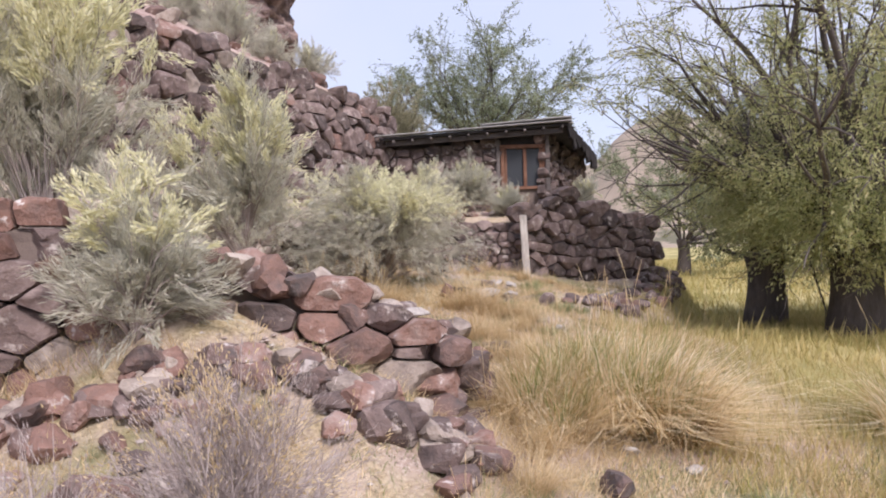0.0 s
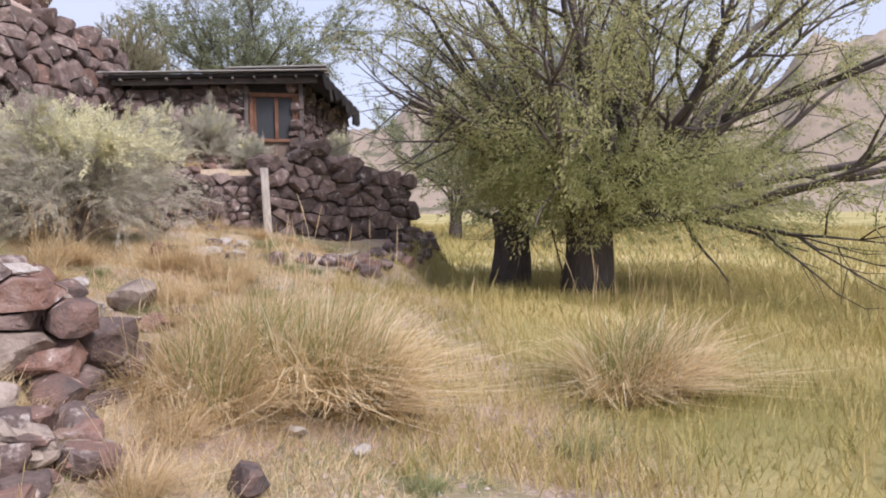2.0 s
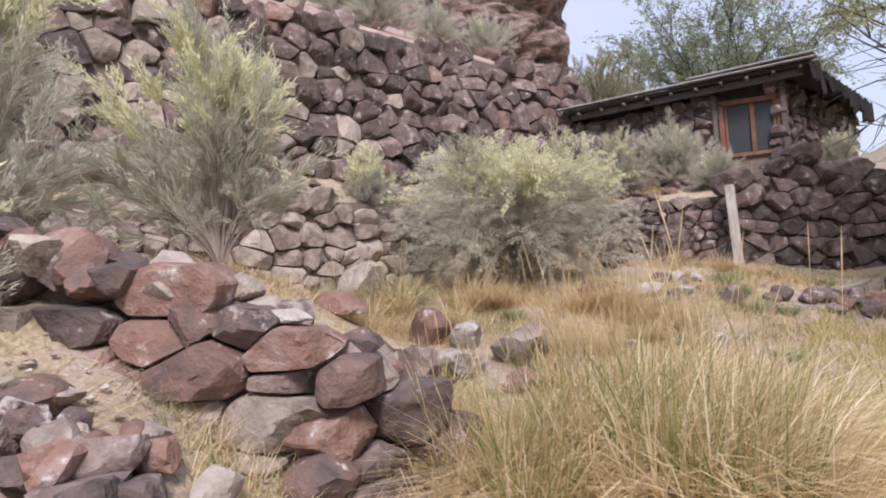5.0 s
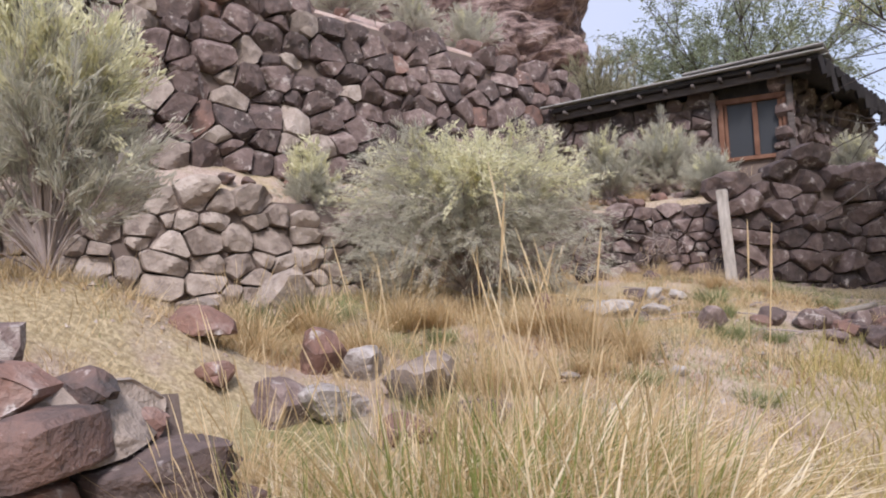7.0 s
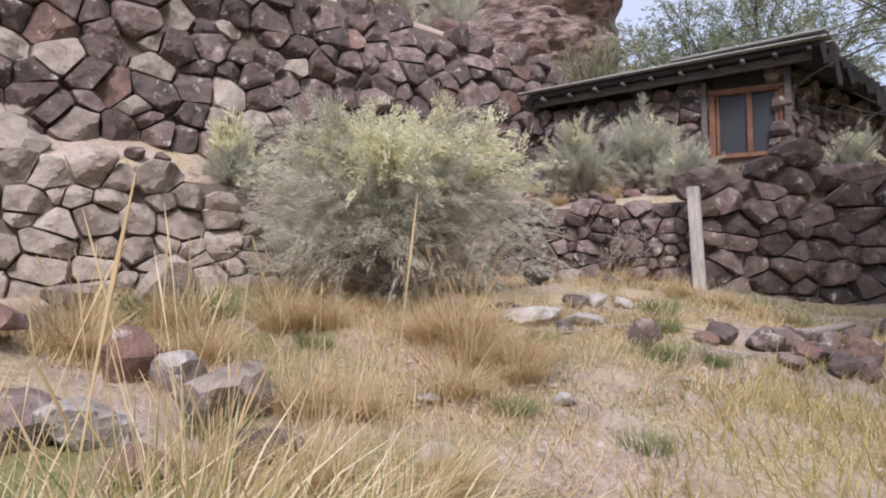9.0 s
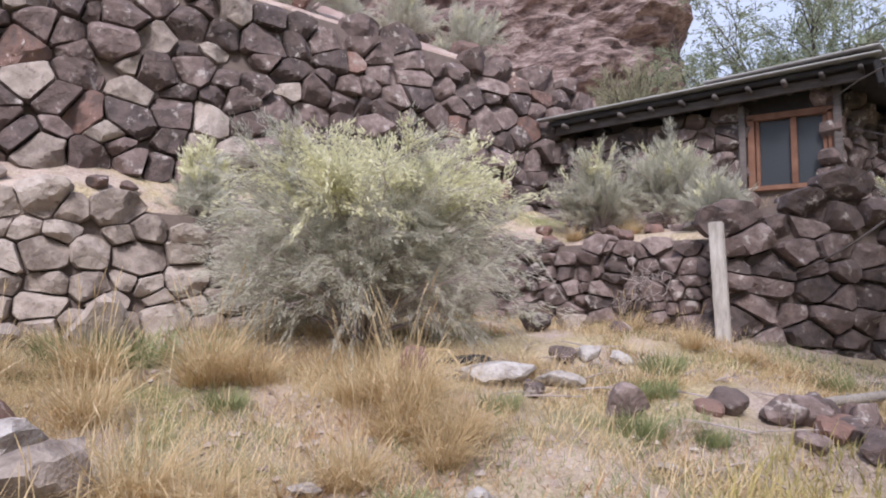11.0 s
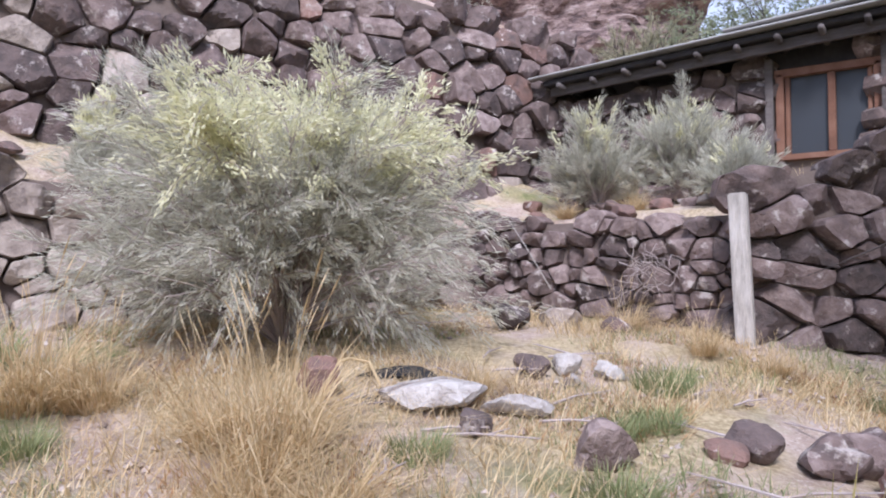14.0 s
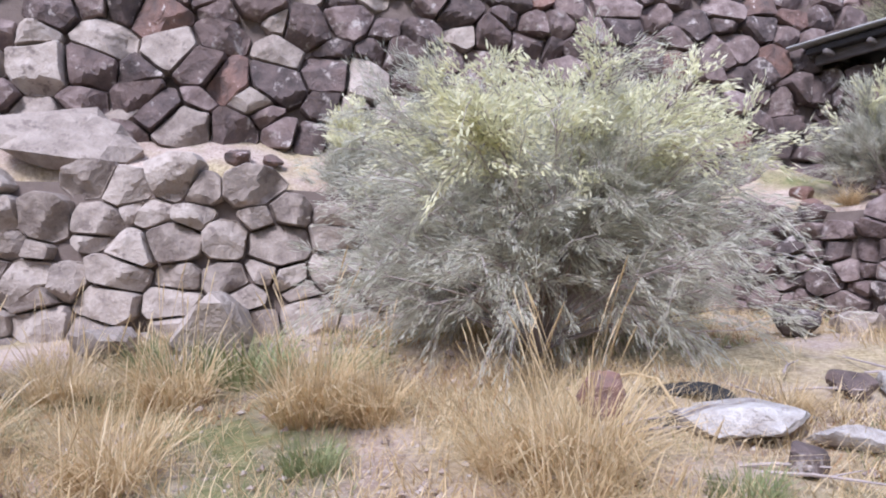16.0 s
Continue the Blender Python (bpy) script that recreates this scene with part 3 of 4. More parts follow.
def stalks_mesh(n, h, radius, seed, mat):
    """Tall flowering stems, each with a narrow seed head."""
    r = np.random.default_rng(seed)
    V, F = [], []
    for _ in range(n):
        a, q = r.uniform(0, 6.283), math.sqrt(r.uniform()) * radius
        x, y = math.cos(a) * q, math.sin(a) * q
        b, k = r.uniform(0, 6.283), r.uniform(0.02, 0.3)
        hh = h * r.uniform(0.7, 1.15)
        pts = [(x + math.cos(b) * k * hh * s * s + 0.1 * hh * s * math.cos(a), y + math.sin(b) * k * hh * s * s, hh * s) for s in (0, 0.3, 0.6, 0.84, 0.92, 1.0)]
        v, f = tubes([(pts, (0.0022, 0.0018, 0.0015, 0.002, 0.0045, 0.0012))], 4)
        o = len(V)
        V += v
        F += [tuple(i + o for i in g) for g in f]
    return mesh_of("seed_stalk", V, F, mat)


def shrub(name, at, width, tall, n_branch, seed, label, bloom=0.3, droop=0.0, leafy=1.0, group="", mats=None, leaf=0.085, stem=0.01, lobes=0):
    """A twiggy desert shrub: stems from one root, feathery foliage and fading flower plumes."""
    r = np.random.default_rng(seed)
    root = thing(name, at, label, "shrub", group)
    lines, LP, LD, BP, BD = [], [], [], [], []
    heads = [(2.399 * k + r.normal(0, 0.25), (k + 0.5) / lobes, r.uniform(0.85, 1.08) * (0.74 + 0.85 * ((k + 0.5) / lobes) * (1 - 0.35 * (k + 0.5) / lobes)), r.uniform(0.5, 2.2)) for k in range(lobes)]
    for i in range(n_branch):
        a = r.uniform(0, 6.283)
        e = r.uniform(0.02, 1.0) ** 0.8
        lift, rich = 1.0, 1.5
        if lobes and i % 4:
            a0, e0, lift, rich = heads[i % lobes]
            a, e = a0 + r.normal(0, 0.15), min(abs(0.95 * e0 ** 0.8 + r.normal(0, 0.08)), 1.1)
        reach = width / 2 * e * r.uniform(0.75, 1.15)
        top = tall * (1 - 0.45 * e * e) * (r.uniform(0.34, 1.08) if not lobes else lift * r.uniform(0.55, 1.05) if i % 4 else r.uniform(0.25, 0.65))
        pts, rad = [], []
        for k in range(6):
            s = k / 5
            bow = s ** 1.25
            pts.append(np.array([math.cos(a) * reach * bow, math.sin(a) * reach * bow, top * (s ** 0.85) - droop * max(0, s - 0.6) * 0.9]) + r.normal(0, 0.025, 3) * s * width * 0.6)
            rad.append(stem * (1 - 0.85 * s))
        lines.append((pts, rad))
        for _ in range(int(4 * leafy) + 2):
            s0 = r.uniform(0.35, 1.0) if not lobes else r.uniform(0.42, 1.0) ** 0.7
            k = min(int(s0 * 5), 4)
            p = pts[k] + (pts[k + 1] - pts[k]) * (s0 * 5 - k)
            d = (pts[k + 1] - pts[k])
            d = d / (np.linalg.norm(d) + 1e-9) + r.normal(0, 0.55, 3) + np.array([0, 0, 0.25 - droop])
            d /= np.linalg.norm(d)
            L = r.uniform(0.18, 0.46) * (0.5 + 0.28 * width)
            q = p + d * L
            sag = np.array([0, 0, -droop * L * 0.8])
            lines.append(([p, p + d * L * 0.5, q + sag], (stem * 0.3, stem * 0.22, stem * 0.08)))
            m = int(46 * leafy)
            t = r.uniform(0.1, 1.05, m)[:, None]
            P = p + d * L * t + sag * t * t + r.normal(0, 0.006 + 0.035 * L, (m, 3))
            D = d + r.normal(0, 0.28, (m, 3)) + np.array([0, 0, -droop * 1.2])
            if p[2] > 0.52 * tall and r.uniform() < bloom * rich:
                BP.append(P + r.normal(0, 0.01, P.shape))
                BD.append(D)
            else:
                LP.append(P)
                LD.append(D)
    mt, ml, mb = mats or (M_TWIG, M_SAGE, M_BLOOM)
    part("stem", mesh_of("stem", *tubes(lines, 4), mt), mt, root, "grey twiggy stems")
    if LP:
        part("foliage", mesh_of("foliage", *leaves(np.concatenate(LP), np.concatenate(LD), leaf, leaf * 0.085), ml), ml, root)
    if BP:
        part("bloom", mesh_of("bloom", *leaves(np.concatenate(BP), np.concatenate(BD), leaf * 0.8, leaf * 0.17), mb), mb, root, "faded pale yellow flower plumes")
    return root


def tree(name, at, label, trunk_h, trunk_r, limbs, seed, leaf_n, leaf=0.11, limb_len=5.0, low=0.1, rise=(0.05, 1.2), heading=None, mat=M_LEAF, crook=0.25, west=0.0, sweeps=(), skirt=0, bare=0.0):
    """A many-limbed tree: a short stout trunk, spreading limbs that fork twice, and loose narrow leaves."""
    r = np.random.default_rng(seed)
    root = thing(name, at, label, "tree")
    pts, rad = [], []
    for k in range(6):
        s = k / 5
        pts.append((0.06 * math.sin(3 * s), 0.05 * math.sin(2.3 * s + 1), trunk_h * s - 0.15 * (k == 0)))
        rad.append(trunk_r * (1.25 - 0.5 * s + 0.35 * s ** 4))
    V, F = tubes([(pts, rad)], 18)
    V = [(x * (1 + 0.14 * noise.noise((x * 5, y * 5, z * 1.2))), y * (1 + 0.14 * noise.noise((x * 5 + 7, y * 5, z * 1.2))), z) for x, y, z in V]
    part("trunk", mesh_of("trunk", V, F, M_BARK, True), M_BARK, root, "thick dark furrowed trunk")
    tips = []

    def grow(p, d, L, r0, k=6, up=0.0):
        P, R = [p], [r0]
        for i in range(k):
            d = d + r.normal(0, crook / 2, 3) + np.array([0, 0, up])
            d /= np.linalg.norm(d)
            p = p + d * L / k
            P.append(p)
            R.append(r0 * (1 - 0.8 * (i + 1) / k))
        return P, R

    for i in range(limbs + len(sweeps)):
        a = r.uniform(0, 6.283) if heading is None else heading[i % len(heading)] + r.normal(0, 0.15)
        e = rise[0] + (rise[1] - rise[0]) * ((i * 0.618) % 1)
        if math.cos(a) < 0.2 and math.sin(a) < 0.75:
            e = max(e, west)
        d = np.array([math.cos(a) * math.cos(e), math.sin(a) * math.cos(e), math.sin(e)])
        start = np.array([math.cos(a) * trunk_r * 0.5, math.sin(a) * trunk_r * 0.5, trunk_h * r.uniform(0.8, 1.0)])
        reach = 0.8 if e == west else 1.0
        if i < limbs:
            P, R = grow(start, d, reach * limb_len * r.uniform(0.75, 1.15), trunk_r * r.uniform(0.16, 0.32), 8, 0.035)
        else:
            a, e, far, bow = sweeps[i - limbs]
            d = np.array([math.cos(a) * math.cos(e), math.sin(a) * math.cos(e), math.sin(e)])
            P, R = grow(start, d, far, trunk_r * 0.3, 8, bow)
        lines = [(P, R)]
        for j in range(9):
            k = int(r.integers(2, 9))
            dd = P[k] - P[k - 1]
            dd = dd / np.linalg.norm(dd) + r.normal(0, 0.5, 3)
            dd /= np.linalg.norm(dd)
            P2, R2 = grow(P[k], dd, limb_len * r.uniform(0.22, 0.45), R[k] * 0.55 + 0.006, 5, 0.02)
            lines.append((P2, R2))
            for _ in range(5):
                q = int(r.integers(1, 6))
                d3 = P2[q] - P2[q - 1]
                d3 = d3 / np.linalg.norm(d3) + r.normal(0, 0.55, 3)
                P3, R3 = grow(P2[q], d3 / np.linalg.norm(d3), r.uniform(0.5, 1.1), 0.009, 4, -0.03)
                lines.append((P3, R3))
                tips.append(P3)
        part("limb", mesh_of("limb", *tubes(lines, 5), M_BARK, True), M_BARK, root)
    for i in range(skirt):
        a, q = r.uniform(0, 6.283), 3.1 * r.uniform(0.03, 1.0) ** 0.6
        q *= 1 - 0.42 * max(0.0, -math.cos(a))
        p = np.array([math.cos(a) * q, math.sin(a) * q, trunk_h * r.uniform(0.75, 1.55) + (0.06 + 0.3 * max(0.0, -math.cos(a))) * q])
        d = np.array([math.cos(a), math.sin(a), r.uniform(-0.25, 0.7)]) + r.normal(0, 0.3, 3)
        tips.append(grow(p, d / np.linalg.norm(d), r.uniform(0.6, 1.2), 0.007, 4, -0.08)[0])
    T = np.array(tips)
    pick = r.integers(0, len(T), leaf_n)
    f = r.uniform(0, 3.999, leaf_n)
    k = f.astype(int)
    A, B = T[pick, k], T[pick, k + 1]
    P = A + (B - A) * (f - k)[:, None] + r.normal(0, 0.06, (leaf_n, 3))
    D = (B - A) / (np.linalg.norm(B - A, axis=1)[:, None] + 1e-9) + r.normal(0, 0.6, (leaf_n, 3)) + np.array([0, 0, -0.35])
    keep = P[:, 2] > low
    if bare:
        keep &= (P[:, 0] > -bare) | (P[:, 2] > 3.9)
    part("crown", mesh_of("crown", *leaves(P[keep], D[keep], leaf, leaf * 0.24), mat), mat, root, "loose crown of narrow yellow-green leaves")
    return root


# ---- terrace walls ----
stone_wall("wall_terrace", LOWER[1:4], 0.33, M_DUSTY, "dry-stone terrace wall of rounded dusty tan stones", batter=0.16)
stone_wall("wall_front", LOWER[3:5], 0.24, M_BASALT, "low dry-stone wall of small dark basalt stones", batter=0.08, bulge=0.07, squat=0.7, proud=0.04)
stone_wall("wall_corner", [(1.62, 14.72, 0.85, 2.3), (2.6, 15.4, 0.75, 2.75), (3.4, 16.0, 0.7, 2.3), (4.9, 17.0, 0.6, 2.1)], 0.38, M_BASALT, "dry-stone wall of large dark basalt blocks below the hut", batter=0.1, bulge=0.13, gap=0.012, squat=0.72, proud=0.06)
stone_wall("wall_upper", UPPER[1:], 0.4, lambda d: M_DUSTY if rnd.random() < max(0.05, 0.62 - 0.085 * d) else M_RUBBLE if rnd.random() < 0.07 else M_BASALT, "tall dry-stone retaining wall of angular dark basalt", batter=0.14, bulge=0.13, shaggy=0.22)

# ---- tumbled wall beside the path ----
NEAR = [(-4.6, 4.5, 0.25, 2.05), (-2.6, 5.0, 0.25, 1.9), (-1.4, 5.25, 0.2, 1.58), (-0.35, 5.5, 0.15, 1.26), (0.12, 5.66, 0.05, 1.02), (0.3, 6.4, 0.1, 0.95)]
stone_wall("wall_tumbled", NEAR, 0.38, (M_RUBBLE, M_RUBBLE, M_BASALT, M_DUSTY), "tumbled dry-stone wall of reddish and grey stones", batter=0.3, bulge=0.15, shaggy=0.2, squat=0.6, proud=0.08)
heap = thing("rubble_heap", (-0.6, 5.5, 0.2), "collapsed red and grey stones fallen from a wall", "rubble")
for i in range(150):
    x = rnd.uniform(-2.9, 0.35)
    if i < 30:
        (wx, wy, wf, wtop), (dx, dy) = line_point(NEAR, 2.2 + 3.0 * i / 29)
        x, y = wx - 0.25 * dy + rnd.uniform(-0.06, 0.06), wy + 0.2 + rnd.uniform(0, 0.3)
        z = wtop + rnd.uniform(-0.26, 0.0) - 0.25 * (x > 0.05)
        s = rnd.uniform(0.3, 0.52)
    else:
        y = 5.2 + x * 0.22 - abs(rnd.gauss(0, 0.4))
        z = ground_z(x, y) + 0.06
        s = rnd.uniform(0.14, 0.5)
    rock(rnd.choice(("red", "red", "dark", "dusty")), x + 0.6, y - 5.5, s, squash=rnd.uniform(0.7, 1.05), tilt=rnd.uniform(-12, 18), parent=heap, z=z - 0.2, stretch=rnd.uniform(1.0, 1.3))
rock("pale", 0.4, 0.3, 0.26, squash=0.7, parent=heap, z=0.9, stretch=1.3)

# ---- hut ----
hut = thing("stone_hut", (0.6, 17.6, 2.5), "small dark stone hut with a low plank roof", "hut")
HO = Vector((0.6, 17.6, 2.5))


def hut_wall(name, a, b, foot, top, skip=None):
    w = stone_wall(name, [(a[0], a[1], foot, top[0]), (b[0], b[1], foot, top[1])], 0.3, M_BASALT, "", batter=0.02, bulge=0.06, kind="", shaggy=0.02, skip=skip)
    for k in ("label", "category", "kind"):
        if k in w:
            del w[k]
    w.parent = hut
    w.location = -HO
    return w


hut_wall("front_wall", (-1.5, 17.5), (1.32, 17.6), 2.2, (4.02, 4.2))
hut_wall("side_wall", (2.48, 17.66), (3.95, 20.9), 1.9, (4.3, 4.0))
part("wall_below_window", box((1.2, 0.3, 0.8), Vector((1.88, 17.82, 2.55)) - HO, None, 0.02, 0.01), M_CORE, hut)
# near-black colour puts the shade under the eaves onto this wall
part("wall_above_window", box((1.3, 0.26, 0.5), Vector((1.88, 17.82, 4.18)) - HO, None, 0.02, 0.01), M_TAR_SHADE, hut)
part("back_wall", box((5.4, 0.3, 2.4), Vector((1.25, 20.95, 3.0)) - HO, None, 0.02), M_CORE, hut)
part("corner_post", box((0.1, 0.12, 1.5), Vector((2.46, 17.58, 3.6)) - HO, None, 0.012, 0.0), M_OLDWOOD, hut, "dark weathered corner post")


def slab(corners, thick):
    bm = bmesh.new()
    lo = [bm.verts.new(Vector(c) - HO) for c in corners]
    hi = [bm.verts.new(Vector(c) - HO + Vector((0, 0, thick))) for c in corners]
    bm.faces.new(lo[::-1])
    bm.faces.new(hi)
    for i in range(4):
        bm.faces.new((lo[i], lo[(i + 1) % 4], hi[(i + 1) % 4], hi[i]))
    bmesh.ops.bevel(bm, geom=bm.edges[:], offset=0.012, segments=1, affect="EDGES")
    return bm


part("roof", slab([(-1.45, 17.12, 4.1), (2.92, 17.2, 4.36), (4.3, 21.0, 4.02), (-1.5, 21.0, 4.2)], 0.07), M_TAR_SHADE, hut, "dark tarred roof deck")
for i in range(9):
    y = 17.02 + 0.14 * i
    xa, xb = -1.5 + rnd.uniform(-0.2, 0.25), 2.9 + 0.045 * i + rnd.uniform(-0.15, 0.1)
    za = 4.19 + 0.022 * (i % 2)
    part("roof_board", slab([(xa, y, za - 0.005 * i), (xb, y + 0.05, za + 0.26 - 0.012 * i), (xb, y + 0.19, za + 0.26 - 0.012 * i), (xa, y + 0.14, za - 0.005 * i)], 0.03), M_ROOFING, hut)
part("roof_sheet", slab([(0.85, 17.1, 4.4), (2.98, 17.05, 4.53), (3.2, 18.3, 4.5), (0.95, 18.4, 4.4)], 0.035), M_ROOFING, hut, "pale grey loose roof sheet")
part("fascia", slab([(-1.4, 17.24, 3.98), (2.8, 17.3, 4.2), (2.8, 17.36, 4.2), (-1.4, 17.3, 3.98)], 0.13), M_OLDWOOD, hut, "dark weathered eaves board")
for i in range(10):
    x = -1.2 + 0.44 * i
    z = 4.0 + 0.06 * (x + 1.4)
    part("rafter", mesh_of("rafter", *tubes([([(x, 17.02 + rnd.uniform(0, 0.1), z + 0.06), (x, 17.9, z + 0.07)], [0.035, 0.045])], 8), M_OLDWOOD, True), M_OLDWOOD, hut).location = -HO
for i in range(16):
    t = i / 15
    x, y, z = 2.95 + 1.3 * t, 17.25 + 3.6 * t, 4.3 - 0.3 * t
    drop = rnd.uniform(0.16, 0.5)
    part("eaves_board", box((0.07, 0.26, drop), Vector((x, y, z - drop / 2 + 0.08)) - HO, Matrix.Rotation(rnd.uniform(-0.3, 0.1), 4, "Y"), 0.01), M_TAR_SHADE, hut)

win = part("window", box((0.98, 0.05, 0.98), (0, 0, 0), None, 0.004), M_GLASS, hut, "dark dusty window with a brown wooden frame")
win.location = Vector((1.88, 17.72, 3.45)) - HO
for nm, sz, at in (("frame_top", (1.12, 0.12, 0.09), (0, -0.06, 0.5)), ("frame_bottom", (1.12, 0.13, 0.07), (0, -0.06, -0.5)), ("frame_left", (0.09, 0.12, 1.0), (-0.5, -0.06, 0)), ("frame_right", (0.09, 0.12, 1.0), (0.5, -0.06, 0)), ("mullion", (0.08, 0.09, 0.92), (0.04, -0.05, 0)), ("sash_left", (0.05, 0.07, 0.92), (-0.42, -0.045, 0)), ("sash_right", (0.05, 0.07, 0.92), (0.42, -0.045, 0))):
    part(nm, box(sz, at, None, 0.008), M_FRAME, win)
part("outer_post", box((0.09, 0.1, 1.25), Vector((1.27, 17.6, 3.5)) - HO, None, 0.01), M_OLDWOOD, hut, "dark weathered board beside the window")

chim = thing("stove_pipe", (0.05, 18.6, 4.15), "dark broken stub of a stove pipe on the roof", "chimney")
part("pipe", box((0.16, 0.16, 0.4), (0, 0, 0.2), Matrix.Rotation(0.3, 4, "Y"), 0.03), M_TAR_SHADE, chim)

post = thing("fence_post", (1.55, 14.5, 0.85), "pale weathered split wooden post against the wall", "post")
pb = box((0.14, 0.1, 1.34), (0, 0, 0.66), Matrix.Rotation(-0.04, 4, "Y"), 0.012, 0.012)
part("post", pb, M_PALEWOOD, post)
part("footing", rock_mesh(91, 0.6, M_PALE, 2), M_PALE, post, "pale mortar footing").scale = (0.16, 0.13, 0.16)

# ---- loose rocks ----
for k, x, y, s, q in (("pale", 0.85, 12.7, 0.3, 1.0), ("pale", 1.12, 12.75, 0.26, 0.9), ("pale", 1.0, 12.45, 0.2, 0.9), ("dark", 0.7, 12.5, 0.3, 1.0),
                      ("pale", 0.62, 11.6, 0.72, 0.5), ("pale", 1.0, 11.8, 0.5, 0.45), ("dark", 0.95, 11.4, 0.35, 0.6), ("red", 0.0, 11.35, 0.36, 1.3), ("dark", 1.55, 11.5, 0.42, 0.9),
                      ("red", 1.95, 12.0, 0.25, 0.9), ("dark", 2.06, 12.15, 0.36, 0.9), ("dark", 3.1, 13.25, 0.36, 0.9), ("pale", 3.22, 13.15, 0.18, 1.0),
                      ("red", -0.85, 8.7, 0.75, 0.8), ("pale", -0.5, 8.7, 0.5, 0.95), ("dusty", 0.05, 8.5, 0.75, 0.9), ("pale", -0.26, 7.9, 0.55, 0.9), ("dark", -0.45, 7.75, 0.5, 1.0), ("red", -1.3, 8.0, 0.7, 0.6), ("red", 0.35, 7.75, 0.5, 0.8), ("dark", 0.6, 8.2, 0.4, 0.8), ("red", -0.9, 7.7, 0.45, 0.6), ("pale", 1.25, 8.6, 0.26, 0.6), ("pale", 1.5, 9.7, 0.24, 0.7), ("pale", 0.8, 9.3, 0.18, 0.6),
                      ("red", 1.1, 4.65, 0.42, 0.8), ("pale", 1.4, 5.56, 0.2, 0.8), ("pale", 1.75, 5.2, 0.18, 0.7), ("dusty", -2.55, 10.45, 1.0, 0.9), ("dusty", -3.2, 9.9, 0.7, 0.8),
                      ("red", 0.35, 4.9, 0.4, 0.9), ("red", 0.05, 4.4, 0.34, 0.8), ("dark", -0.2, 13.9, 0.5, 0.8), ("dusty", 0.1, 14.3, 0.6, 0.7), ("red", 0.6, 14.2, 0.35, 0.8), ("pale", 2.0, 10.9, 0.22, 0.6)):
    rock(k, x, y, s, 0.35, q)
# big slabs lying on the ledge between the walls
for x, y, z, s, q, t in ((-5.05, 10.1, 2.78, 1.7, 0.75, 62), (-5.6, 9.2, 2.85, 1.5, 0.6, 60), (-5.2, 10.5, 3.02, 1.3, 0.5, 58), (-5.9, 8.4, 2.9, 1.2, 0.7, 55)):
    rock("dusty", x, y, s, squash=q, turn=t, z=z, label="large flat tan slab lying on the wall ledge", group="slabs on the ledge")
for i in range(11):
    t = i / 10
    rock(rnd.choice(("dark", "dusty", "red")), -3.5 + 2.0 * t - 0.45 + rnd.uniform(-0.15, 0.15), 11.0 + 4.4 * t + rnd.uniform(-0.2, 0.2), rnd.uniform(0.2, 0.42), 0.3, 0.9, group="stones along the ledge")
for i in range(14):
    t = i / 13
    rock(rnd.choice(("dark", "red", "dark")), -1.1 + 3.6 * t, 15.6 - 0.4 * t + rnd.uniform(-0.1, 0.7), rnd.uniform(0.18, 0.36), 0.3, 0.9, group="stones on the wall top")
# low edging of the bank
for i in range(44):
    t = 0.1 + 0.9 * rnd.random()
    (x, y, _, _), (dx, dy) = line_point([(*p, 0, 0) for p in EDGING[:4]], t * 6.6 + 0.1)
    o = rnd.uniform(-0.35, 0.35)
    rock(rnd.choice(("dark", "dark", "dark", "red")), x + dy * o, y - dx * o, rnd.uniform(0.24, 0.46), 0.4, rnd.uniform(0.75, 1.0), group="low stone edging of the bank")

for i in range(16):
    rock(rnd.choice(("dark", "red", "dark")), rnd.uniform(2.35, 3.25), rnd.uniform(12.15, 12.65), rnd.uniform(0.2, 0.42), 0.3, 0.95, group="low stone edging of the bank")

# ---- small things ----
tyre = thing("tyre", (0.15, 11.75, ground_z(0.15, 11.75) - 0.15), "old black tyre half buried in dirt", "tyre")
bm = bmesh.new()
prof = [(0.19, 0.02), (0.2, 0.0), (0.27, -0.02), (0.32, 0.02), (0.33, 0.09), (0.32, 0.16), (0.27, 0.2), (0.2, 0.18), (0.19, 0.16), (0.25, 0.13), (0.25, 0.05)]
rings = [[bm.verts.new((r * math.cos(2 * math.pi * i / 32), r * math.sin(2 * math.pi * i / 32), z)) for r, z in prof] for i in range(32)]
for i in range(32):
    for k in range(len(prof)):
        bm.faces.new((rings[i][k], rings[(i + 1) % 32][k], rings[(i + 1) % 32][(k + 1) % len(prof)], rings[i][(k + 1) % len(prof)]))
part("casing", bm, M_RUBBER, tyre)
tyre.rotation_euler = (radians(14), radians(-4), 0)
hoop = thing("pale_cane", (0.05, 11.6, ground_z(0.05, 11.6) + 0.13), "thin pale bent cane lying over a tyre", "cane")
part("cane", mesh_of("cane", *tubes([([(-0.25, 0.05, 0), (-0.08, 0.02, 0.045), (0.12, -0.05, 0.04), (0.3, -0.18, -0.06)], [0.008] * 4)], 6), M_STRAW), M_STRAW, hoop)

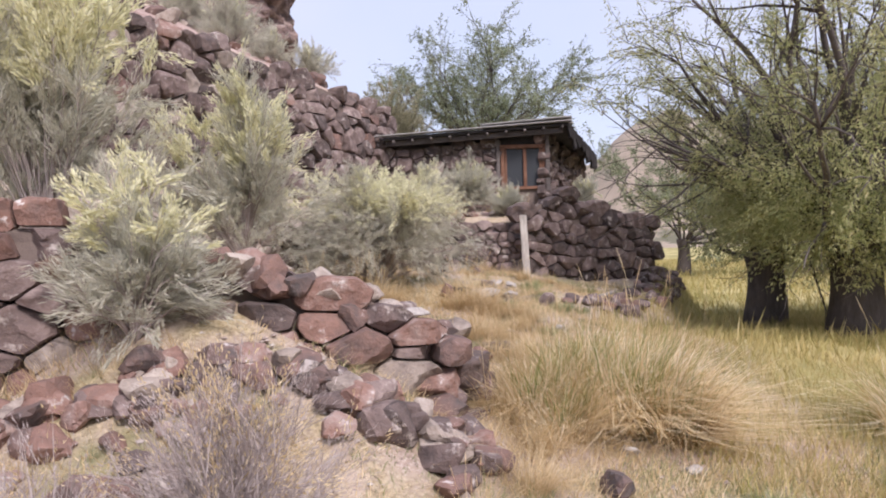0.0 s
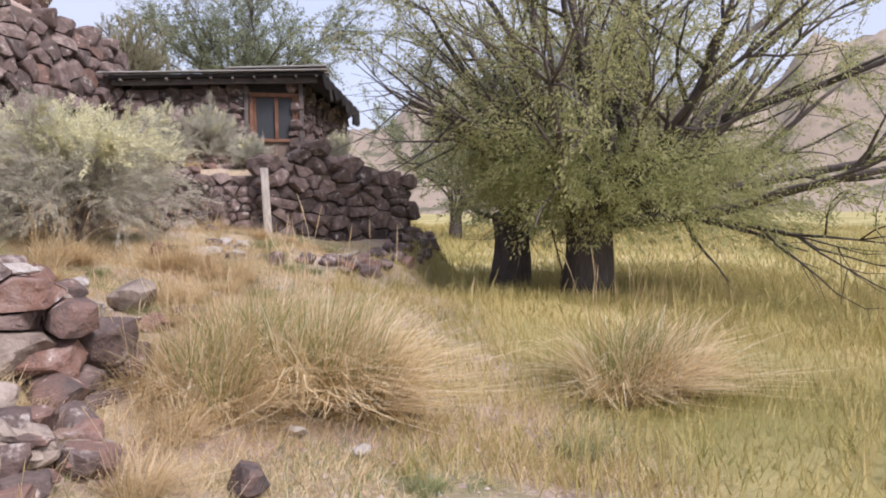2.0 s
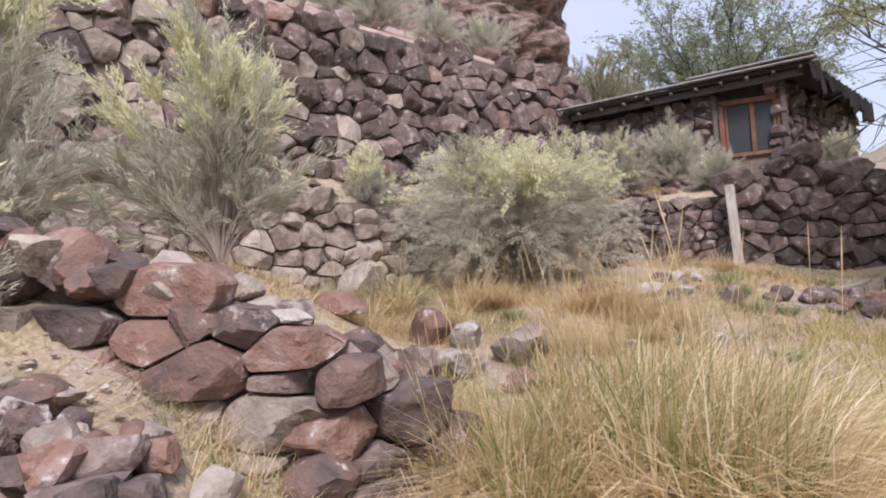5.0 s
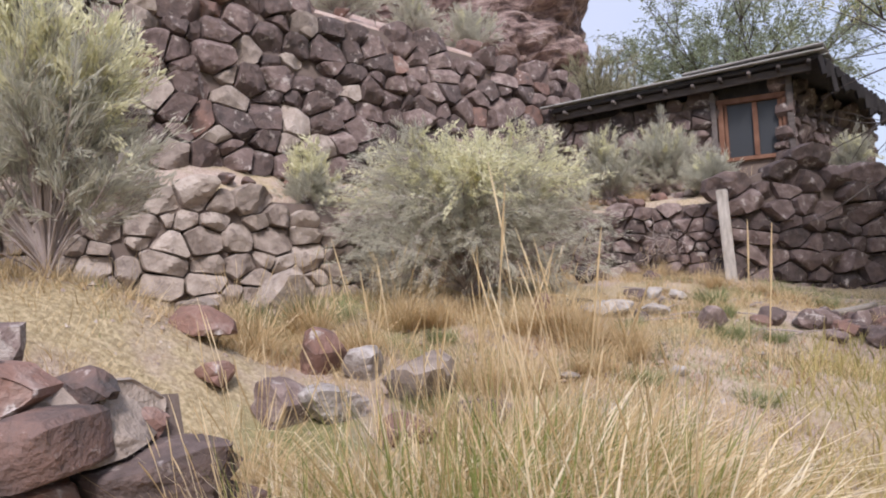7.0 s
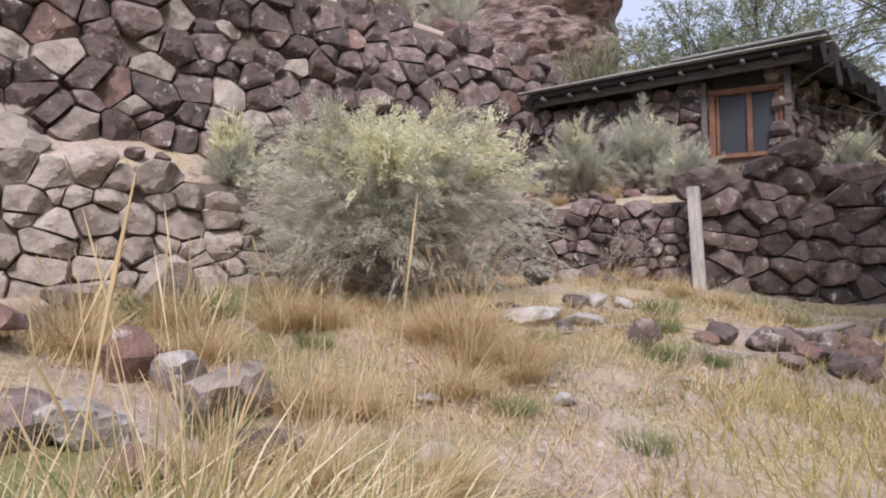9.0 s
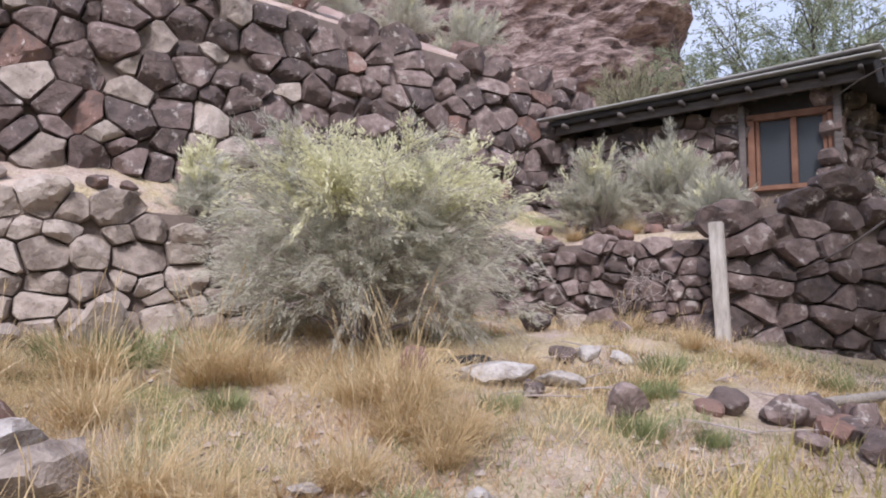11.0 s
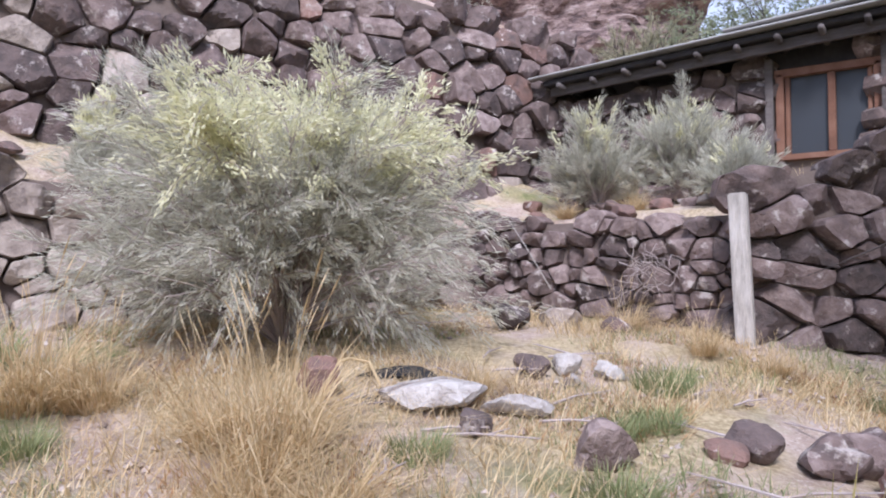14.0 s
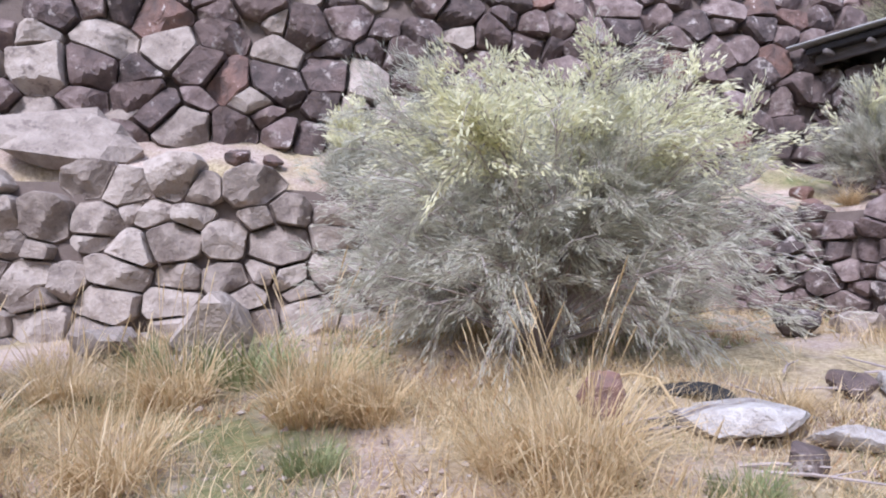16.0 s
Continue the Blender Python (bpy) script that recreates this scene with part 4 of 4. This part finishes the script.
log = thing("pale_branch", (2.7, 13.0, ground_z(2.7, 13.0) + 0.06), "barkless pale branch lying on the bank", "branch")
part("wood", mesh_of("wood", *tubes([([(-0.36, -0.45, -0.02), (-0.1, -0.1, 0.02), (0.15, 0.18, 0.04), (0.36, 0.45, 0.07)], [0.03, 0.04, 0.042, 0.035])], 8), M_WOOD, True), M_WOOD, log)
for a, b, at in (((-0.3, 0.1, 0), (0.35, -0.2, -0.75), (-0.6, 15.0, 2.15)),):
    c = thing("wire", at, "thin pale wire hanging across the stone wall", "wire")
    part("strand", mesh_of("strand", *tubes([([a, (0, -0.08, -0.3), b], [0.006] * 3)], 5), M_WOOD), M_WOOD, c)
tangle = thing("wire_tangle", (0.75, 14.85, 1.55), "tangle of grey wire and dry twigs on the wall", "tangle")
tl = []
for i in range(40):
    p = np.array([rng.normal(0, 0.13), -0.13 + rng.normal(0, 0.03), rng.normal(0, 0.1)])
    q = [p]
    d = rng.normal(0, 1, 3) * (1, 0.2, 1)
    for k in range(4):
        d = d + rng.normal(0, 0.6, 3) * (1, 0.2, 1)
        q.append(q[-1] + d / np.linalg.norm(d) * 0.06)
    tl.append((q, [0.004] * 5))
part("strand", mesh_of("strand", *tubes(tl, 4), M_TWIG), M_TWIG, tangle)

# ---- parked car far across the meadow ----
car = thing("parked_car", (46.5, 39.5, ground_z(46.5, 39.5)), "white off-road car parked across the meadow", "car")
car.rotation_euler = (0, 0, radians(-35))


def car_profile(pts, half, inset):
    bm = bmesh.new()
    a = [bm.verts.new((x, -half + (inset if z > 1.05 else 0), z)) for x, z in pts]
    b = [bm.verts.new((x, half - (inset if z > 1.05 else 0), z)) for x, z in pts]
    bm.faces.new(a)
    bm.faces.new(b[::-1])
    for i in range(len(pts)):
        j = (i + 1) % len(pts)
        bm.faces.new((a[j], a[i], b[i], b[j]))
    bmesh.ops.recalc_face_normals(bm, faces=bm.faces[:])
    bmesh.ops.bevel(bm, geom=bm.edges[:], offset=0.05, segments=2, affect="EDGES")
    return bm


part("body", car_profile([(-2.3, 0.45), (2.3, 0.45), (2.35, 0.8), (2.2, 1.0), (1.1, 1.1), (0.45, 1.75), (-2.0, 1.78), (-2.3, 1.1)], 0.92, 0.14), M_CAR, car)
for x0, x1 in ((-1.9, -0.75), (-0.6, 0.35)):
    for s in (-1, 1):
        part("side_window", box((x1 - x0, 0.03, 0.42), ((x0 + x1) / 2, s * 0.81, 1.4), None, 0.01), M_GLASS, car)
part("windscreen", box((0.05, 1.4, 0.6), (0.86, 0, 1.42), Matrix.Rotation(-0.8, 4, "Y"), 0.01), M_GLASS, car)
for x in (-1.45, 1.45):
    for s in (-1, 1):
        w = part("wheel", mesh_of("wheel", *tubes([([(x, s * 0.7, 0.38), (x, s * 0.95, 0.38)], [0.38, 0.38])], 20), M_RUBBER, False), M_RUBBER, car)
        part("rim", mesh_of("rim", *tubes([([(x, s * 0.9, 0.38), (x, s * 0.965, 0.38)], [0.22, 0.22])], 16), M_CHROME), M_CHROME, w)
timber = thing("timber_stack", (17.0, 33.0, ground_z(17.0, 33.0)), "low dark stack of old timbers in the meadow", "timber")
for i in range(4):
    part("beam", box((2.4, 0.3, 0.24), (0.1 * i, 0.3 * (i % 2), 0.12 + 0.25 * (i // 2)), None, 0.02), M_BARK, timber)

# ---- trees ----
tree("willow_tree", (7.15, 12.9, ground_z(7.15, 12.9)), "old pollarded willow with a dark trunk and wide low limbs", 1.55, 0.42, 26, 11, 165000, limb_len=5.4, low=0.9, rise=(0.1, 1.35), leaf=0.088, west=0.75, skirt=1000, bare=3.0,
     sweeps=((2.6, 0.8, 3.9, -0.07), (2.75, 1.0, 4.3, -0.1), (2.45, 0.7, 3.7, -0.04), (3.1, 1.0, 3.6, -0.1), (-0.35, 0.35, 7.5, -0.02), (-0.55, 0.12, 6.5, -0.02), (-0.2, 0.6, 7.8, -0.01), (0.0, 0.9, 7.5, 0.0), (-0.5, 0.75, 7.5, 0.0), (0.3, 0.5, 7.0, 0.0), (2.2, 1.15, 6.0, 0.0), (-2.5, 1.2, 5.2, 0.0), (-1.6, 1.1, 5.5, 0.0)))
tree("willow_tree", (6.3, 14.6, ground_z(6.3, 14.6)), "second dark willow trunk with drooping foliage behind", 1.5, 0.36, 13, 12, 24000, limb_len=2.9, low=0.9, rise=(-0.1, 1.1), leaf=0.09, heading=(-1.2, -0.7, 0.0, 0.7, 1.3, 1.9))
tree("background_tree", (1.3, 26.5, ground_z(1.3, 26.5)), "loose leafy tree behind the hut roof", 1.4, 0.2, 20, 13, 42000, limb_len=3.9, low=0.4, rise=(0.1, 1.3), leaf=0.13, mat=M_GREYLEAF)
tree("background_tree", (11.5, 36.0, ground_z(11.5, 36.0)), "grey-green tree in the valley beyond the willow", 1.8, 0.3, 13, 14, 22000, limb_len=5.0, low=0.5, rise=(0.0, 1.3), leaf=0.2, mat=M_GREYLEAF)
shrub("round_shrub", (-1.7, 22.2, ground_z(-1.7, 22.2)), 2.9, 2.7, 130, 31, "round grey-green shrub on the slope behind the hut", 0.0, 0.0, 1.6, mats=(M_BARK, M_OLIVE, M_SAGE), leaf=0.12, stem=0.03)

# ---- shrubs ----
shrub("rabbitbrush", (-1.1, 12.1, ground_z(-1.1, 12.1)), 2.85, 2.1, 300, 21, "large grey rabbitbrush with drooping pale yellow plumes before the wall", 0.6, 0.28, 1.6, leaf=0.075, lobes=11, stem=0.012)
shrub("rabbitbrush", (-2.05, 7.45, ground_z(-2.05, 7.45)), 1.5, 1.9, 130, 22, "tall rabbitbrush with yellow-green tips behind the rubble", 0.85, 0.0, 1.4, lobes=8)
shrub("rabbitbrush", (-3.4, 6.3, ground_z(-3.4, 6.3)), 1.9, 3.1, 190, 23, "tall yellow-green rabbitbrush above the tumbled wall", 0.7, 0.0, 1.5, lobes=10)
shrub("rabbitbrush", (-3.2, 12.0, ground_z(-3.2, 12.0)), 0.7, 0.85, 50, 24, "small yellowish shrub on the wall ledge", 0.6, 0.0, 1.2)
shrub("sagebrush", (-0.3, 16.2, ground_z(-0.3, 16.2)), 1.1, 1.0, 80, 25, "pale sage shrub on the shelf before the hut", 0.25, 0.0, 1.3)
shrub("sagebrush", (0.55, 16.5, ground_z(0.55, 16.5)), 1.1, 1.1, 80, 26, "grey-green sage shrub beside the hut window", 0.1, 0.0, 1.3)
shrub("sagebrush", (1.3, 15.6, ground_z(1.3, 15.6)), 0.6, 0.5, 45, 27, "small sage plant on the wall top", 0.1, 0.0, 1.2)
shrub("sagebrush", (3.25, 17.3, ground_z(3.25, 17.3)), 0.7, 0.7, 40, 28, "grey sage plant beside the hut wall", 0.1, 0.0, 1.2)
shrub("dry_shrub", (-0.88, 3.15, ground_z(-0.88, 3.15)), 1.25, 1.05, 150, 29, "dry grey twiggy bush with faded tips beside the path", 0.25, 0.0, 1.0, mats=(M_TWIG, M_TWIG, M_STRAW), leaf=0.04, stem=0.008)
shrub("dry_shrub", (-1.6, 2.75, ground_z(-1.6, 2.75)), 1.2, 0.8, 120, 30, "leafless pale grey twiggy bush", 0.1, 0.0, 0.5, mats=(M_TWIG, M_TWIG, M_STRAW), leaf=0.035, stem=0.008)
shrub("rabbitbrush", (-2.1, 5.0, ground_z(-2.1, 5.0)), 1.1, 1.2, 70, 32, "grey rabbitbrush growing from the tumbled wall", 0.4, 0.15, 1.2)
HS = [(-4.2, 14.6), (-5.5, 15.5), (-4.0, 16.8), (-3.2, 17.6), (-6.5, 18.0), (-5.0, 19.5), (-8.0, 16.0), (-7.0, 21.0), (-9.5, 19.0), (-6.0, 24.0), (-10.0, 24.0), (-12.0, 21.0), (-8.5, 28.0), (-13.0, 29.0)]
first = None
for i, (x, y) in enumerate(HS):
    if i % 4 == 0:
        first = shrub("sagebrush", (x, y, ground_z(x, y) - 0.05), 1.5, 1.0, 60, 40 + i, "grey sagebrush clump on the rocky hillside", 0.08, 0.0, 1.3, "sagebrush on the hillside", leaf=0.09)
    else:
        copy_thing(first, pose(x, y, ground_z(x, y) - 0.05, rz=rnd.uniform(0, 360)) @ Matrix.Scale(rnd.uniform(0.6, 1.2), 4))

for i in range(14):
    y = rnd.uniform(20, 42)
    x = -4.5 - (y - 20) * 0.3 - rnd.uniform(0, 9)
    copy_thing(first, pose(x, y, ground_z(x, y) - 0.05, rz=rnd.uniform(0, 360)) @ Matrix.Scale(rnd.uniform(0.7, 1.5), 4))
for i in range(34):
    x = rnd.uniform(-1.0, 3.4)
    y = 15.6 + rnd.uniform(0, 1.5) + max(0, x - 1.6) * 0.6
    rock(rnd.choice(("dark", "red", "dark", "dusty")), x, y, rnd.uniform(0.14, 0.34), 0.3, 0.9, group="stones on the hut shelf")

for i in range(46):
    y = rnd.uniform(12.5, 24)
    x = -3.9 + (y - 12.9) * 0.42 * (y < 18) - rnd.uniform(0.3, 5)
    if y >= 18:
        x = -3.6 - (y - 18) * 0.3 - rnd.uniform(0, 5)
    rock(rnd.choice(("dusty", "red", "dark")), x, y, rnd.uniform(0.25, 0.7), 0.35, 0.9, group="rocks on the hillside")

# ---- reed clumps and tufts ----
REED = [tuft_mesh("foliage", 560, 1.25, 0.4, 0.34, 0.7, 0.021, M_REED, k, 0.5) for k in (1, 2, 11)]
SHOOT = [tuft_mesh("green_blade", 130, 1.2, 0.28, 0.14, 0.2, 0.016, M_SHOOT, k, 0.3) for k in (12, 13)]
STALK = [stalks_mesh(11, 1.65, 0.4, k, M_STRAW) for k in (3, 4)]
TUFT = [tuft_mesh("foliage", 330, 0.64, 0.18, 0.36, 0.66, 0.0105, M_STRAW, k, 0.35) for k in (5, 6, 7)]
HEADS = [stalks_mesh(9, 0.78, 0.14, k, M_STRAW) for k in (14, 15)]
HERB = [tuft_mesh("foliage", 260, 0.3, 0.22, 0.3, 0.4, 0.012, M_GREEN, k) for k in (8, 9)]


def clump(x, y, scale, i, label="tall dry reed clump with green blades and pale stalks"):
    c = thing("reed_clump", (x, y, ground_z(x, y)), label, "grass clump", "reed clumps beside the path")
    part("foliage", REED[i % 3], M_REED, c, "bent straw-yellow blades")
    part("green_blade", SHOOT[i % 2], M_SHOOT, c, "upright green blades")
    part("seed_stalk", STALK[i % 2], M_STRAW, c, "pale upright seed stalks")
    c.scale = (scale, scale, scale)
    c.rotation_euler = (0, 0, (i * 0.9) % 0.8 - 0.4)


for i, (x, y, k) in enumerate(((1.05, 6.5, 0.7), (1.5, 6.2, 0.8), (1.8, 6.1, 0.74), (1.95, 6.0, 0.5), (1.75, 6.75, 0.72), (1.3, 7.0, 0.66), (0.75, 6.2, 0.6), (1.6, 7.5, 0.5), (1.65, 6.85, 0.55), (4.2, 6.4, 0.72), (4.35, 6.75, 0.72), (4.65, 6.5, 0.7), (0.95, 5.8, 0.5))):
    clump(x, y, k, i)


def tuft(kind, x, y, s):
    if kind == "straw":
        c = thing("straw_tuft", (x, y, ground_z(x, y)), "golden dry bunchgrass tuft on the bank", "grass tuft", "dry grass tufts")
        part("foliage", rnd.choice(TUFT), M_STRAW, c)
        part("seed_stalk", rnd.choice(HEADS), M_STRAW, c)
    else:
        c = thing("green_herb", (x, y, ground_z(x, y)), "low green leafy weed on the bank", "weed", "green weeds")
        part("foliage", rnd.choice(HERB), M_GREEN, c)
    c.scale = (s, s, s)
    c.rotation_euler = (0, 0, rnd.uniform(-0.6, 0.6))


for x, y, s in ((0.31, 10.75, 1.0), (0.52, 10.5, 0.85), (0.1, 10.6, 0.8), (-1.04, 10.3, 1.0), (-0.8, 10.5, 0.7), (-1.3, 10.5, 0.75), (0.7, 10.2, 0.7), (1.0, 10.35, 0.6), (-1.8, 9.9, 0.9), (0.3, 8.8, 0.8), (-0.9, 9.3, 0.8), (-1.6, 8.8, 0.9), (0.6, 6.9, 0.8), (0.9, 8.1, 0.7), (1.0, 7.4, 0.8), (1.5, 7.7, 0.7), (0.5, 7.9, 0.7), (0.0, 6.9, 0.8), (1.4, 8.3, 0.6), (0.6, 8.9, 0.6), (0.9, 9.5, 0.6), (0.3, 6.5, 0.7), (0.2, 15.9, 0.5), (1.0, 16.0, 0.45), (1.8, 16.3, 0.45), (-0.5, 15.7, 0.45), (2.6, 16.6, 0.45), (-3.3, 11.5, 0.35), (-2.6, 13.4, 0.35), (0.45, 6.2, 0.8), (0.7, 5.4, 0.6),
                (0.55, 4.7, 0.6), (0.2, 4.0, 0.55), (0.75, 3.6, 0.5), (-0.2, 3.4, 0.55), (1.1, 10.0, 0.6), (0.6, 12.0, 0.4), (1.4, 13.9, 0.5), (0.6, 14.5, 0.6), (1.9, 13.8, 0.4), (-2.3, 9.4, 0.8), (-0.9, 6.6, 0.7), (-2.6, 8.5, 0.8)):
    tuft("straw", x, y, s)
for x, y, s in ((1.45, 12.75, 1.2), (-2.0, 10.4, 1.3), (-2.4, 10.1, 1.2), (1.6, 12.1, 0.9), (1.5, 11.9, 0.8), (2.6, 13.7, 0.9), (1.75, 11.2, 1.0), (2.0, 9.4, 0.9), (1.3, 9.4, 0.8), (0.9, 11.0, 0.9), (2.1, 11.5, 0.7), (0.2, 8.3, 1.0), (-0.5, 10.0, 0.9), (2.0, 4.6, 0.7), (2.9, 4.2, 0.9), (3.2, 5.2, 0.9)):
    tuft("herb", x, y, s * (1.0 if x < -1.5 else 0.65))


# ---- grass cover ----
def cover(name, n, xr, yr, hgt, w, mat, label, keep, seed, lean=0.25):
    r = np.random.default_rng(seed)
    P = np.stack([r.uniform(*xr, n), r.uniform(*yr, n), np.zeros(n)], 1)
    P = P[keep(P[:, 0], P[:, 1], r.uniform(size=n))]
    P = on_ground(P)
    P[:, 2] -= 0.02
    m = len(P)
    patchy = np.array([0.55 + 0.9 * abs(noise.noise((x * 0.7, y * 0.7, seed))) for x, y in P[:, :2]])
    V, F = blades(P, hgt * r.uniform(0.4, 1.2, m) * patchy, r.uniform(0, 6.283, m), np.abs(r.normal(lean, 0.15, m)), np.abs(r.normal(0.3, 0.2, m)), w * r.uniform(0.7, 1.3, m), 2)
    ob = part(name, mesh_of(name, V, F, mat), mat)
    tagged(ob, label, "grass", kind="stuff")


def trail(x, y):
    """Distance from the trodden line."""
    return seg_dist(x, y, [(-0.2, -3.0), (0.9, 0.6), (1.9, 2.4), (2.3, 4.2)])[0]


def below_bank(x, y):
    made = inside(x, y, EDGING + [(6.3, 80), (-80, 80), (-80, -30), (1.9, -30)])
    return ~made & (x > 1.2 + 0.1 * y)


def open_bank(x, y):
    """The bank below the terrace, less its bare patches of dirt."""
    lower = inside(x, y, [(p[0], p[1]) for p in LOWER] + [(6, 60), (-90, 60), (-90, 3)])
    bare = (np.hypot(x - 2.2, y - 12.4) < 0.5) | (np.hypot(x - 0.3, y - 12.9) < 0.6) | (np.hypot(x - 1.2, y - 13.7) < 0.4)
    return ~lower & ~bare


cover("meadow_near", 95000, (1.6, 13.0), (-3.0, 17.5), 0.34, 0.011, M_FIELD, "knee-high green and straw meadow grass", lambda x, y, u: (trail(x, y) > 0.4 + 0.5 * u) & below_bank(x, y), 51)
cover("meadow_far", 60000, (4.0, 40.0), (4.0, 60.0), 0.5, 0.035, M_FIELD, "distant yellow-green meadow grass", lambda x, y, u: (x - 0.1 * y > 2.9) & (np.hypot(x, y) > 11), 52)
cover("dry_grass", 95000, (-4.5, 3.5), (1.0, 15.0), 0.26, 0.007, M_STRAW, "short dry straw grass on the bank", lambda x, y, u: open_bank(x, y) & (trail(x, y) > np.where(y > 5.5, 0.15 + 0.3 * u, 0.5 + 0.4 * u)) & (np.sin(1.7 * x + 2.0 * np.sin(1.3 * y)) + np.sin(2.3 * y + x) > -1.0 + 1.3 * u), 53, 0.5)
cover("green_grass", 52000, (-3.5, 3.8), (4.0, 15.0), 0.13, 0.007, M_GREEN, "short green grass in patches on the bank", lambda x, y, u: open_bank(x, y) & (trail(x, y) > 0.4) & (np.sin(x * 2.1 + 1.3 * np.sin(y * 1.7)) * np.sin(y * 1.9 + x) > 0.0), 54, 0.3)


def gravel(n, seed):
    """Small broken stones strewn over the bank and the trail."""
    r = np.random.default_rng(seed)
    P = np.stack([r.uniform(-3, 3.6, n), r.uniform(1.8, 15, n), np.zeros(n)], 1)
    P = on_ground(P[open_bank(P[:, 0], P[:, 1])])
    base = np.array([(1, 0, 0), (0, 1, 0), (-1, 0, 0), (0, -1, 0), (0.2, 0.1, 0.7), (0.1, -0.1, -0.6)])
    tri = ((0, 1, 4), (1, 2, 4), (2, 3, 4), (3, 0, 4), (1, 0, 5), (2, 1, 5), (3, 2, 5), (0, 3, 5))
    S = 0.008 + 0.03 * r.uniform(0, 1, len(P)) ** 4
    V = (P[:, None, :] + (base[None] * r.uniform(0.6, 1.3, (len(P), 6, 3))) * S[:, None, None]).reshape(-1, 3)
    F = [tuple(6 * i + k for k in f) for i in range(len(P)) for f in tri]
    ob = part("gravel", mesh_of("gravel", V, F, M_GRAVEL), M_GRAVEL)
    tagged(ob, "small broken stones strewn over the dirt", "gravel", kind="stuff")


gravel(9000, 61)
cover("rust_weed", 16000, (-2.5, 3.4), (8.5, 14.6), 0.16, 0.009, M_RUST, "rust-brown dead weeds and litter in patches", lambda x, y, u: open_bank(x, y) & (np.sin(x * 2.7 + 1.1 * np.sin(y * 2.3) + 0.8) * np.sin(y * 2.6 - x) > 0.15), 56, 0.6)


def stick(x, y, length, turn):
    """A dead twig with one side shoot."""
    t = thing("dead_twig", (x, y, ground_z(x, y) + 0.03), "dry grey dead twig lying on the dirt", "twig", "twigs on the bank")
    h = length / 2
    part("wood", mesh_of("wood", *tubes([([(-h, 0, 0), (-0.2 * h, 0.06 * h, 0.02), (h, -0.05 * h, 0.03)], [0.008, 0.007, 0.003]), ([(0, 0.04 * h, 0.02), (0.4 * h, 0.25 * h, 0.05)], [0.005, 0.002])], 5), M_TWIG), M_TWIG, t)
    t.rotation_euler = (0, 0, radians(turn))


for i in range(22):
    stick(rnd.uniform(0.2, 2.6), rnd.uniform(10.6, 13.2), rnd.uniform(0.2, 0.55), rnd.uniform(0, 180))
cover("straw_litter", 42000, (-3.5, 4.0), (1.5, 15.0), 0.22, 0.006, M_STRAW, "fallen straw lying flat on the dirt", lambda x, y, u: open_bank(x, y) & (trail(x, y) > 0.15 + 0.4 * u), 55, 1.15)
